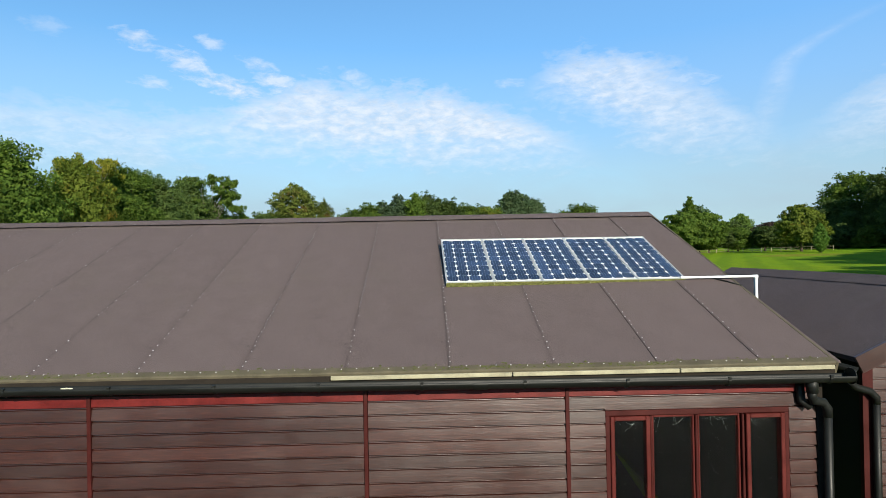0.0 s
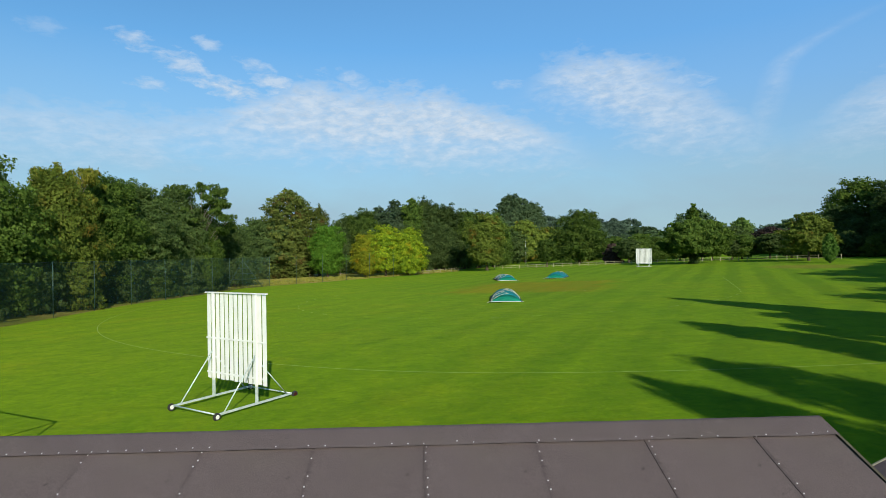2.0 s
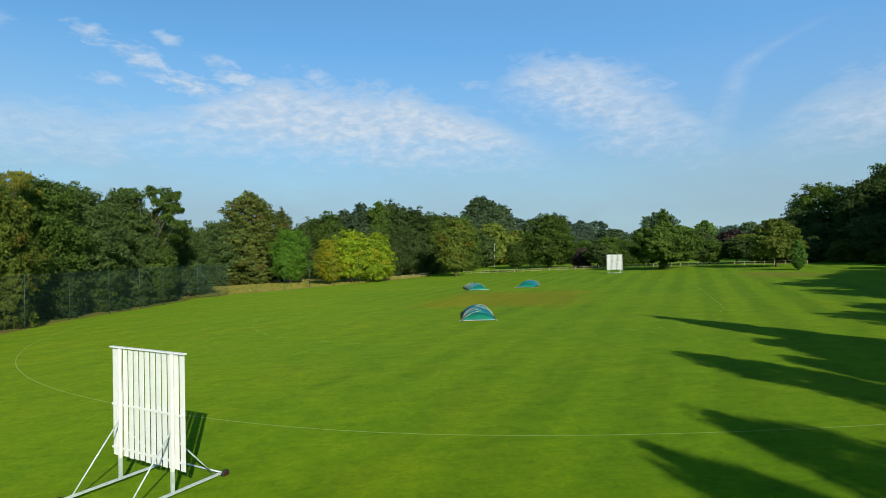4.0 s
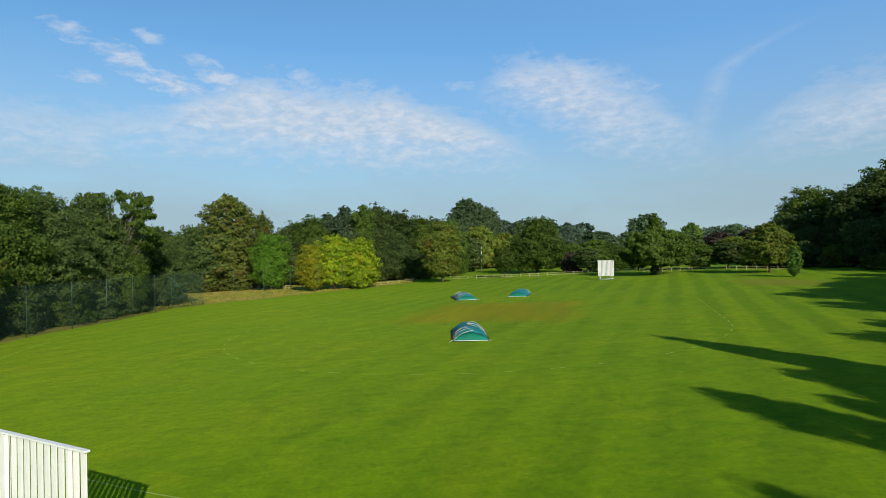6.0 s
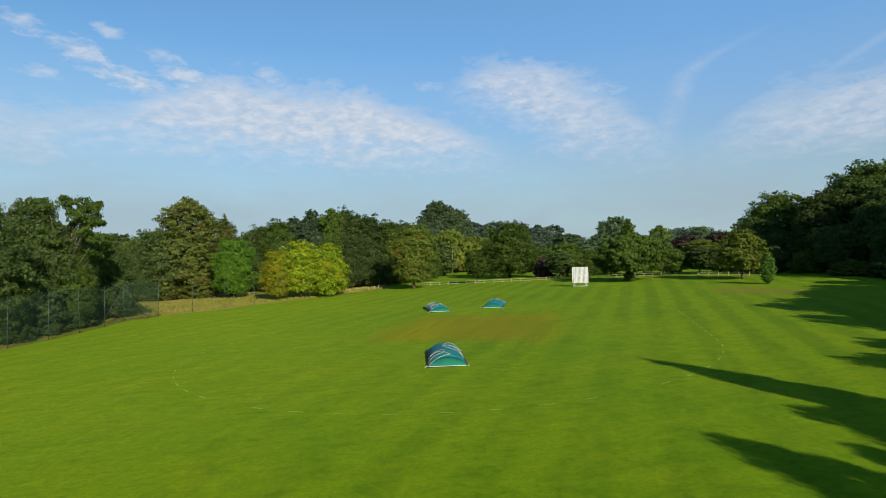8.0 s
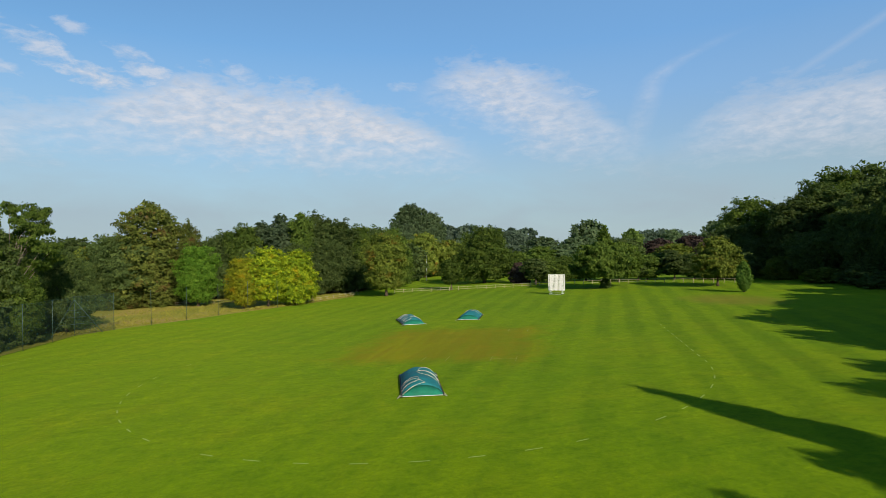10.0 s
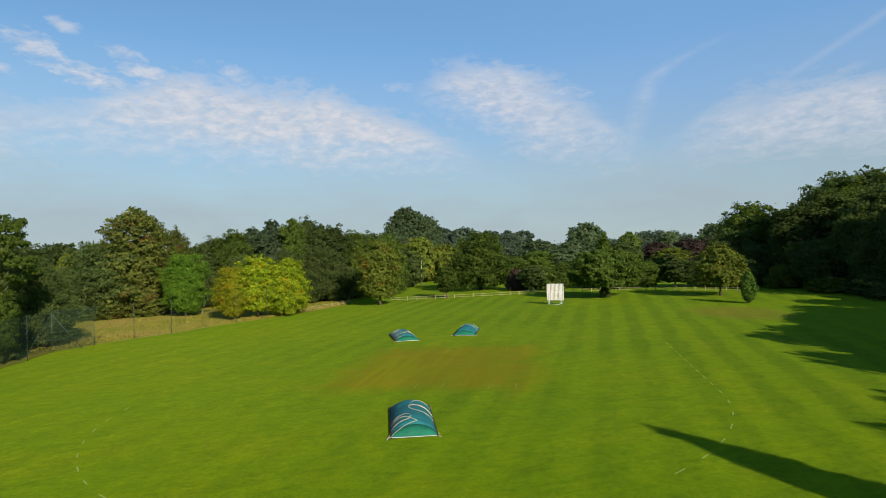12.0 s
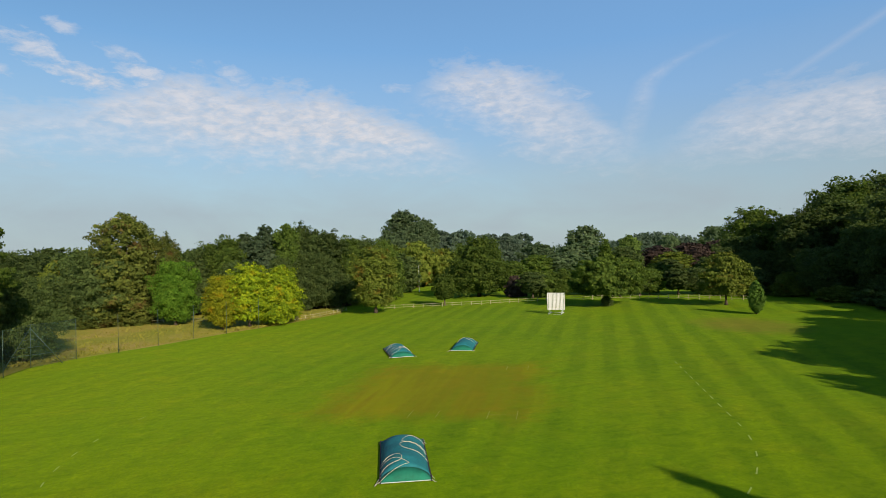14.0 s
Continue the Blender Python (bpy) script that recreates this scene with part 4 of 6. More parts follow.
def build_cover(m, label, seed, width, length, high, ropes):
    """A barrel-topped wicket cover on a low frame; x across, y along."""
    c = thing("pitch_cover", m, label, "pitch cover", "wicket covers")
    rng = random.Random(seed)
    w, h0 = width / 2, 0.16
    n, k = 18, 14

    def top(u, v):
        """u across -1..1, v along 0..1."""
        arch = (1 - abs(u) ** 2.2) ** 0.8
        sag = (1 - 0.08 * math.sin(v * math.pi * 4) ** 2) * (0.42 + 0.58 * min(1, 5 * v, 5 * (1 - v)) ** 0.8)
        return h0 + high * arch * sag

    bm = bmesh.new()
    rows = []
    hip = 0.07
    for j in range(k + 1):
        v = hip + (1 - 2 * hip) * j / k
        rows.append([bm.verts.new((w * u, length * v, top(u, v) + 0.012 * math.sin(9 * u + 5 * v * rng.uniform(0.9, 1.1)) * (1 - abs(u)))) for u in np.linspace(-1, 1, n + 1)])
    for r, s in zip(rows, rows[1:]):
        for i in range(n):
            bm.faces.new((r[i], r[i + 1], s[i + 1], s[i])).smooth = True
    # skirts down the sides
    for i in (0, n):
        low = [bm.verts.new((r[i].co.x, r[i].co.y, 0.03)) for r in rows]
        for j in range(k):
            bm.faces.new((rows[j][i], rows[j + 1][i], low[j + 1], low[j]))
    sheet = part("canopy", bm, SHEET, c, "teal tarpaulin canopy")
    sol = sheet.modifiers.new("thick", "SOLIDIFY")
    sol.thickness = 0.004
    # rounded ends in a greener cloth
    for v, foot in ((hip, -0.02), (1 - hip, 1.02)):
        bm = bmesh.new()
        us = np.linspace(-1, 1, 17)
        a = [bm.verts.new((w * u, length * v, top(u, v) - 0.006)) for u in us]
        mid = [bm.verts.new((w * u, length * (0.45 * v + 0.55 * foot), 0.14 + (top(u, v) - 0.14) * 0.52)) for u in us]
        b = [bm.verts.new((w * u, length * foot, 0.13)) for u in us]
        for i in range(16):
            bm.faces.new((a[i], a[i + 1], mid[i + 1], mid[i])).smooth = True
            bm.faces.new((mid[i], mid[i + 1], b[i + 1], b[i])).smooth = True
        e = part("end_flap", bm, SHEET_END, c, "bright green end flap")
        so = e.modifiers.new("thick", "SOLIDIFY")
        so.thickness = 0.004
    for x in (-w - 0.04, w + 0.04):
        bm = bmesh.new()
        box(bm, x - 0.06, x + 0.06, -0.2, length + 0.2, 0.05, 0.15)
        part("side_rail", bm, RUBBER, c, "dark side rail")
    for y in (-0.16, length + 0.16):
        bm = bmesh.new()
        box(bm, -w - 0.1, w + 0.1, y - 0.025, y + 0.025, 0.08, 0.13)
        part("end_rail", bm, GALV, c, "pale end bar")
    for x in (-w - 0.1, w + 0.1):
        for y in (0.5, length - 0.5):
            bm = bmesh.new()
            tube(bm, [(x - 0.03, y, 0.1), (x + 0.03, y, 0.1)], 0.1, 12)
            part("wheel", bm, RUBBER, c)
    # ropes thrown over the sheet
    for r in range(ropes):
        bm = bmesh.new()
        sx = -1 if r % 2 == 0 else 1
        v0 = rng.uniform(0.12, 0.8)
        reach = rng.uniform(0.45, 1.25)
        turn = rng.uniform(0.05, 0.15)
        pts = []
        for i in range(25):
            q = i / 24
            u = sx * (1.04 - reach * math.sin(math.pi * q) ** 0.8)
            v = v0 + turn * (2 * q - 1) + 0.03 * math.sin(7 * q + r)
            uu = max(-1, min(1, u))
            pts.append((w * u, length * max(0.0, min(1, v)), (top(uu, v) + 0.03) if abs(u) < 1 else 0.1 + 0.02))
        tube(bm, pts, 0.017, 6)
        part("rope", bm, ROPE, c, "pale rope thrown over the sheet")
    for sx, y in ((-1, -0.2), (1, -0.2), (1, length * 0.9)):
        bm = bmesh.new()
        pts = [(sx * (w + 0.06), y, 0.16), (sx * (w + 0.25), y + 0.2 * rng.uniform(-1, 1), 0.05), (sx * (w + 0.4), y - 0.2, 0.03), (sx * (w + 0.2), y + 0.6, 0.04), (sx * (w + 0.05), y + 0.9, 0.15)]
        tube(bm, pts, 0.025, 6)
        part("tie_rope", bm, ROPE, c)
    return c


build_cover(pose(5.6, 81.5, lie(5.6), 0, 0, -4.5), "teal barrel-topped wicket cover with pale ropes on grass", 4, 3.3, 8.0, 1.0, 4)
build_cover(pose(10.5, 126.2, lie(10.5), 0, 0, 3.0), "teal wicket cover strewn with loose ropes on grass", 9, 3.4, 8.2, 0.95, 6)
build_cover(pose(19.55, 127.2, lie(19.55), 0, 0, -20.0), "teal wicket cover with taut sheet on grass", 15, 3.3, 7.8, 1.0, 2)


def stripe_on_ground(bm, a, b, width):
    a, b = Vector((*a, 0)), Vector((*b, 0))
    d = (b - a).normalized()
    s = Vector((-d.y, d.x, 0)) * width / 2
    q = [a + s, b + s, b - s, a - s]
    bm.faces.new([bm.verts.new((p.x, p.y, lie(p.x, p.y) + 0.008)) for p in q][::-1])


def painted(name, runs, width, label, paint=None):
    bm = bmesh.new()
    for a, b in runs:
        stripe_on_ground(bm, a, b, width)
    ob = part(name, bm, paint or CHALK, None)
    return tagged(ob, label, "line marking", "", "structure")


# the inner ring of dashes round the pitch: two half circles joined by straights
AX = Vector((0.375, 0.927))
SIDE = Vector((0.927, -0.375))
NEAR = Vector((7.4, 95.0))


def ring_dashes():
    runs = []
    n = 26
    for k in range(n + 1):
        a = math.pi * k / n
        p = NEAR + 27.6 * (math.cos(a) * SIDE - math.sin(a) * AX)
        t = (-math.sin(a) * SIDE - math.cos(a) * AX) * 0.6
        if (k * 7) % 9 != 4:
            runs.append((p - t * (0.5 + 0.07 * ((k * 5) % 8)), p + t))
    for sgn in (1,):
        for k in range(1, 10):
            p = NEAR + sgn * 27.6 * SIDE + AX * (2.7 * k)
            runs.append((p - AX * 0.6, p + AX * 0.6))
    return runs


painted("inner_ring_dashes", [(tuple(a), tuple(b)) for a, b in ring_dashes()], 0.10, "dashed white ring painted on the grass round the pitch")


def boundary_runs():
    pts = []
    c, r = Vector((17.5, 105.5)), 61.5
    for k in range(73):
        a = radians(165 + k * 2.0)
        pts.append((c.x + r * math.cos(a), c.y + r * math.sin(a)))
    return list(zip(pts, pts[1:]))


painted("boundary_line", boundary_runs(), 0.06, "thin white boundary line curving across the grass")


def crease(o, flip):
    """The batting and return creases at one end of a pitch."""
    d = AX * flip
    out = []
    for s in (-1.32, 1.32):
        p = o + SIDE * s
        out.append((tuple(p - d * 1.25), tuple(p + d * 1.2)))
    out.append((tuple(o - SIDE * 1.32), tuple(o + SIDE * 1.32)))
    return out


near_mid = Vector((15.9, 93.7))
painted("crease_lines", crease(near_mid, 1) + crease(near_mid + AX * 20.1, -1), 0.05, "faint white batting crease lines on the worn pitch", WORN_CHALK)
older = near_mid - SIDE * 7.4 + AX * 0.2
painted("old_crease_lines", crease(older, 1)[:2], 0.05, "faint older crease lines on the square", WORN_CHALK)


# ---------------------------------------------------------------- netting fence
def build_net_fence():
    f = thing("netting_fence", pose(0, 0, 0), "tall green ball-stop netting fence on steel posts beside trees", "fence")
    line = [(-47.5, 58), (-48.3, 68), (-48.7, 78), (-49.2, 87.4), (-50.2, 97), (-50.6, 106.8), (-49.4, 115), (-48.0, 122), (-47.2, 129), (-46.9, 137), (-46.9, 144.5), (-42.8, 150.5), (-37.6, 154.5), (-32.4, 159.5), (-27.6, 166), (-22.2, 171), (-16.2, 175.5), (-10.4, 181)]
    h = 6.6
    bm = bmesh.new()
    tube(bm, [(0, 0, -0.4), (0, 0, h)], 0.045, 8)
    me = bpy.data.meshes.new("fence_post")
    bm.to_mesh(me)
    bm.free()
    me.materials.append(POST_GREEN)
    for x, y in line:
        share("fence_post", me, f, Matrix.Translation((x, y, lie(x) + 0.35)))
    for i, ((x0, y0), (x1, y1)) in enumerate(zip(line, line[1:])):
        if i > 10:
            continue
        bm = bmesh.new()
        z0, z1 = lie(x0) + 0.35, lie(x1) + 0.35
        n = 4
        lo = [bm.verts.new((x0 + (x1 - x0) * k / n, y0 + (y1 - y0) * k / n, z0 + (z1 - z0) * k / n - 0.30)) for k in range(n + 1)]
        hi = [bm.verts.new((v.co.x, v.co.y, v.co.z + h + 0.25 - 0.12 * math.sin(math.pi * k / n))) for k, v in enumerate(lo)]
        for k in range(n):
            bm.faces.new((lo[k], lo[k + 1], hi[k + 1], hi[k]))
        part("netting", bm, NET, f, "dark green see-through netting")
        bm = bmesh.new()
        tube(bm, [tuple(v) for v in ((x0, y0, z0 + h - 0.05), ((x0 + x1) / 2, (y0 + y1) / 2, (z0 + z1) / 2 + h - 0.18), (x1, y1, z1 + h - 0.05))], 0.012, 5)
        part("top_wire", bm, POST_GREEN, f)
    # the braced corner post with two raking struts and rungs
    x, y = line[10]
    z = lie(x) + 0.35
    for dx, dy in ((-2.2, -3.4), (3.6, 2.2)):
        bm = bmesh.new()
        tube(bm, [(x, y, z + h - 0.6), (x + dx, y + dy, z - 0.1)], 0.055, 8)
        part("strut", bm, POST_GREEN, f)
    for t in (0.3, 0.5, 0.7):
        bm = bmesh.new()
        hh = z + (h - 0.6) * (1 - t)
        tube(bm, [(x - 2.2 * t, y - 3.4 * t, hh), (x + 3.6 * t, y + 2.2 * t, hh)], 0.035, 6)
        part("rung", bm, POST_GREEN, f)


build_net_fence()


def build_rail_fence(pts, label, step=2.6, high=1.15):
    """A post and rail fence."""
    f = thing("rail_fence", pose(0, 0, 0), label, "fence", "post and rail fences")
    bm = bmesh.new()
    box(bm, -0.06, 0.06, -0.06, 0.06, -0.1, high)
    bevel(bm, 0.012)
    me = bpy.data.meshes.new("rail_post")
    bm.to_mesh(me)
    bm.free()
    me.materials.append(OLD_WOOD)
    for (x0, y0), (x1, y1) in zip(pts, pts[1:]):
        d = math.hypot(x1 - x0, y1 - y0)
        n = max(1, round(d / step))
        for k in range(n):
            ax, ay = x0 + (x1 - x0) * k / n, y0 + (y1 - y0) * k / n
            bx, by = x0 + (x1 - x0) * (k + 1) / n, y0 + (y1 - y0) * (k + 1) / n
            share("post", me, f, Matrix.Translation((ax, ay, lie(ax))))
            for z in (0.40, 0.98):
                bm = bmesh.new()
                a, b = Vector((ax, ay, lie(ax) + z)), Vector((bx, by, lie(bx) + z))
                m = Matrix.Translation(a) @ (b - a).to_track_quat("X", "Z").to_matrix().to_4x4()
                box(bm, 0, (b - a).length, -0.02, 0.02, -0.032, 0.032, m)
                part("rail", bm, OLD_WOOD, f)
    share("post", me, f, Matrix.Translation((x1, y1, lie(x1))))


build_rail_fence([(14, 201), (27, 197.5), (40, 194.5), (58, 192), (76, 184), (88, 172), (97, 160)], "weathered post and rail fence along the field's far side")
build_rail_fence([(-12.0, 184.0), (-5, 190.2), (0.0, 196.5), (3.5, 203)], "weathered post and rail fence before dark trees")
build_rail_fence([(-52, 204), (-44, 203.5), (-36, 201), (-28, 199)], "short weathered rail fence in rough grass")


def build_pole(x, y, h, r, mat, label):
    t = thing("pole", pose(x, y, lie(x)), label, "pole")
    bm = bmesh.new()
    tube(bm, [(0, 0, 0), (0, 0, 0.7)], r * 2.2, 8)
    part("base", bm, mat, t)
    bm = bmesh.new()
    tube(bm, [(0, 0, 0.7), (0, 0, h)], [r, r * 0.7], 8)
    part("shaft", bm, mat, t)


build_pole(32.5, 262, 11.5, 0.10, GALV, "slender pale pole standing in grass before tall trees")
build_pole(-82, 205, 9.0, 0.12, WHITE, "slender pale pole among dark trees")


def build_overhead_line():
    """A sagging cable between two poles beyond the wood."""
    t = thing("overhead_line", pose(0, 300, 0), "thin dark overhead cable sagging between poles beyond the wood", "power line")
    a, b = Vector((-262, 0, 31.0)), Vector((-70, 0, 18.6))
    pts = []
    for k in range(25):
        u = k / 24
        pts.append(a.lerp(b, u) - Vector((0, 0, 6.0 * u * (1 - u))))
    bm = bmesh.new()
    tube(bm, pts, 0.045, 5)
    part("cable", bm, RUBBER, t)
    for p in (a, b):
        bm = bmesh.new()
        tube(bm, [(p.x, 0, lie(p.x, 300) - 0.2), (p.x, 0, p.z + 0.4)], [0.17, 0.11], 8)
        part("pole", bm, TAR_SHADE_TIMBER, t, "tarred timber pole")


build_overhead_line()


def build_braced_frame():
    """A braced frame by the pavilion, out of view and added for its shadow."""
    f = thing("braced_frame", pose(0, 0, lie(-15)), "bare steel braced frame out of view beside the pavilion", "net frame")
    a = Vector((-14.55, 35.5, 2.4))
    for name, p, q in (("post", a, Vector((-14.55, 35.5, 0))), ("crossbar", a, Vector((-20.5, 38.2, 2.4))), ("brace", a, Vector((-16.9, 38.2, 0))), ("post", Vector((-20.5, 38.2, 2.4)), Vector((-20.5, 38.2, 0)))):
        bm = bmesh.new()
        tube(bm, [tuple(p), tuple(q)], 0.035, 8)
        part(name, bm, GALV, f)


build_braced_frame()

# ---------------------------------------------------------------- trees
PROFILE = {
    "round": lambda z: 0.5 * max(0.0, 1 - (abs(z - 0.45) / 0.56) ** 2.3) ** 0.55,
    "full": lambda z: 0.5 * min(1.0, 0.78 + z) * max(0.0, 1 - z ** 3.2) ** 0.6,
    "column": lambda z: 0.5 * min(1.0, 0.6 + 1.6 * z) * max(0.0, 1 - z ** 4) ** 0.7,
    "pine": lambda z: 0.5 * min(1.0, 0.55 + 2 * z) * max(0.0, 1 - z) ** 0.42,
    "cone": lambda z: 0.5 * min(1.0, 0.45 + 2.2 * z) * max(0.0, 1 - z) ** 0.60,
    "flame": lambda z: 0.5 * float(np.interp(z, (0, 0.08, 0.22, 0.42, 0.65, 0.85, 0.96, 1.0), (0.22, 0.52, 0.85, 1.0, 0.84, 0.46, 0.16, 0.03))),
    "crest": lambda z: 0.5 * float(np.interp(z, (0, 0.25, 0.45, 0.56, 0.70, 0.84, 0.91, 0.97, 1.0), (0.95, 1.0, 0.90, 0.80, 0.92, 0.84, 0.46, 0.26, 0.10))),
    "spread": lambda z: 0.5 * max(0.0, 1 - (abs(z - 0.32) / 0.68) ** 2.0) ** 0.6,
    "lacy": lambda z: 0.5 * max(0.0, 1 - (abs(z - 0.6) / 0.60) ** 2.2) ** 0.5,
    "spire": lambda z: 0.5 * (max(0.0, 1 - (abs(z - 0.24) / 0.46) ** 2.4) ** 0.6 if z < 0.58 else 0.30 * max(0.0, (1 - z) / 0.42) ** 0.8),
    "bush": lambda z: 0.5 * max(0.0, 1 - z ** 2.4) ** 0.55,
}


def crown_lobes(kind, rng, n, lobe):
    """Centres and radii of leaf masses in a crown of height 1 and width 1, from its foot at z = 0: boughs spread evenly over it, each with small tufts round it."""
    out = []
    f = PROFILE[kind]
    p1, p2 = rng.uniform(0, 6), rng.uniform(0, 6)
    taken = []
    while len(taken) < n:
        best, far = None, -1.0
        for _ in range(1 if kind == "lacy" else 5):
            z = rng.uniform(0.02, 1.0)
            a = rng.uniform(0, math.tau)
            r = f(z) * (1 + 0.12 * math.sin(2 * a + p1) + 0.10 * math.sin(3 * a + 7 * z + p2))
            if rng.random() > (r + 0.06) / 0.56:
                continue
            p = (r * math.cos(a), r * math.sin(a), z)
            gap = min(((p[0] - u[0]) ** 2 + (p[1] - u[1]) ** 2 + (p[2] - u[2]) ** 2 for u in taken), default=9.0)
            if gap > far:
                best, far = (z, a, r, p), gap
        if best is None:
            continue
        z, a, r, p = best
        taken.append(p)
        s = lobe * rng.choice((0.7, 0.9, 1.15, 1.5)) * (0.5 + 0.5 * min(1, r / 0.3))
        q = max(0.0, r - s * 0.75) * rng.uniform(0.74, 1.12)
        x, y, z = q * math.cos(a), q * math.sin(a), min(z, 1.0 - s * 0.5)
        out.append((x, y, z, s * rng.uniform(0.6, 0.9)))
        for k in range(5):
            b = a + rng.gauss(0, 1.2)
            e = rng.gauss(0.1, 0.45)
            d = s * rng.uniform(0.55, 1.05)
            out.append((x + d * math.cos(b) * math.cos(e), y + d * math.sin(b) * math.cos(e), max(0.0, z + 0.8 * d * math.sin(e)), s * rng.uniform(0.22, 0.48)))
    return out


TUFTS = 1.5          # how finely a crown is broken up


def make_tree(kind, seed, height, width, foot, leaves, size, lobes, lobe=0.12, squash=0.60, bark=None):
    """The meshes of one tree: a trunk with limbs, and a crown of leaf sprays round boughs and tufts, over a thinner inner layer."""
    rng = random.Random(seed)
    g = np.random.default_rng(seed)
    ch = height - foot
    if kind != "lacy":
        lobes, lobe = int(lobes * TUFTS), lobe * 1.05 * TUFTS ** -0.5
    lob = [(x * width, y * width, foot + z * ch, s * width) for x, y, z, s in crown_lobes(kind, rng, lobes, lobe)]
    L = np.array(lob)
    inner = 0 if kind == "lacy" else leaves // 7
    many = int((leaves - inner) * 2.4)
    pick = g.choice(len(L), many, p=(L[:, 3] ** 2) / (L[:, 3] ** 2).sum())
    d = g.normal(size=(many, 3))
    d[:, 2] += 0.45
    d /= np.linalg.norm(d, axis=1)[:, None]
    depth = 1 - 0.60 * g.random(many) ** 1.5
    ragged = 1 + 0.16 * np.sin(d[:, 0] * 9 + pick) * np.sin(d[:, 1] * 8 + 2 * pick) + 0.28 * g.normal(size=many)
    rad = L[pick, 3] * depth * ragged
    c = L[pick, :3] + d * rad[:, None] * np.array([1.0, 1.0, squash])
    # leave out sprays buried inside other masses
    inside = np.zeros(many, dtype=bool)
    for x, y, z, s in lob:
        near = np.flatnonzero(np.abs(c[:, 0] - x) < s)
        e = (c[near] - np.array([x, y, z])) / np.array([s, s, s * squash])
        inside[near] |= np.einsum("ij,ij->i", e, e) < 0.36
    keep = np.flatnonzero(~inside | (g.random(many) < 0.06))[:leaves - inner]
    c, d = c[keep], d[keep]
    grow = np.ones(len(keep))
    if inner:
        # the inner layer closes the crown behind the tufts
        f = PROFILE[kind]
        zz = g.random(inner * 2)
        rr = np.array([f(z) for z in zz])
        ok = np.flatnonzero(g.random(inner * 2) * 0.5 < rr + 0.05)[:inner]
        zz, rr = zz[ok], rr[ok] * width * (0.50 + 0.24 * g.random(len(ok)))
        a = g.random(len(ok)) * math.tau
        o = np.stack([np.cos(a), np.sin(a), 0.35 * np.ones(len(ok))], 1)
        c = np.concatenate([c, np.stack([rr * o[:, 0], rr * o[:, 1], foot + 0.95 * zz * ch], 1)])
        d = np.concatenate([d, o / np.linalg.norm(o, axis=1)[:, None]])
        grow = np.concatenate([grow, np.full(len(ok), 1.9)])
    leaves = len(c)
    c[:, 2] = np.maximum(c[:, 2], 0.15 + 0.5 * g.random(leaves))
    # each spray faces partly outwards, with a good deal of scatter
    mid = np.array([0, 0, foot + 0.40 * ch])
    out = c - mid
    out /= np.linalg.norm(out, axis=1)[:, None] + 1e-6
    nrm = d * 0.40 + out * 0.60 + g.normal(size=(leaves, 3)) * 0.50
    nrm /= np.linalg.norm(nrm, axis=1)[:, None]
    t = np.cross(nrm, g.normal(size=(leaves, 3)))
    t /= np.linalg.norm(t, axis=1)[:, None]
    b = np.cross(nrm, t)
    s = (size * grow * (0.40 + 0.8 * g.random(leaves) ** 1.4))[:, None]
    k = (0.35 + 0.3 * g.random(leaves))[:, None]
    v = np.empty((leaves, 3, 3))
    v[:, 0] = c - t * s * 0.75 - b * s * k
    v[:, 1] = c + t * s * 0.85 - b * s * k * 0.4 + nrm * s * 0.15
    v[:, 2] = c + b * s * k * 1.6 - t * s * (k - 0.5)
    crown = arrays_mesh("crown", v.reshape(-1, 3), np.arange(3 * leaves).reshape(-1, 3), LEAF["oak"], False, 3)
    # trunk and limbs
    bm = bmesh.new()
    r0 = 0.020 * height + 0.05
    lim = 0.24 if kind == "lacy" else 0.42
    lean = (rng.uniform(-0.02, 0.02) * height, rng.uniform(-0.02, 0.02) * height)
    top = foot + ch * (0.75 if kind in ("column", "cone", "pine") else 0.5)
    pts = [(lean[0] * q * q, lean[1] * q * q, top * q) for q in np.linspace(0, 1, 7)]
    tube(bm, pts, [r0 * (1.5 if i == 0 else 1.0) * (1 - 0.8 * i / 6) for i in range(7)], 9)
    for i in sorted(range(len(lob)), key=lambda j: -lob[j][3])[: (30 if kind == "lacy" else 10)]:
        x, y, z, s = lob[i]
        q = rng.uniform(0.35, 0.95)
        base = Vector((lean[0] * q * q, lean[1] * q * q, min(top * q, z * 0.8)))
        end = Vector((x, y, z)) * 0.96
        mid = (base + end) / 2 + Vector((0, 0, 0.06 * ch * rng.uniform(-0.4, 1.0)))
        tube(bm, [base, mid, end], [r0 * lim * (1.2 - q), r0 * lim * 0.55, r0 * 0.06], 6)
    me = bpy.data.meshes.new("trunk")
    bm.to_mesh(me)
    bm.free()
    me.materials.append(bark or BARK)
    return {"crown": crown, "trunk": me, "height": height, "width": width}


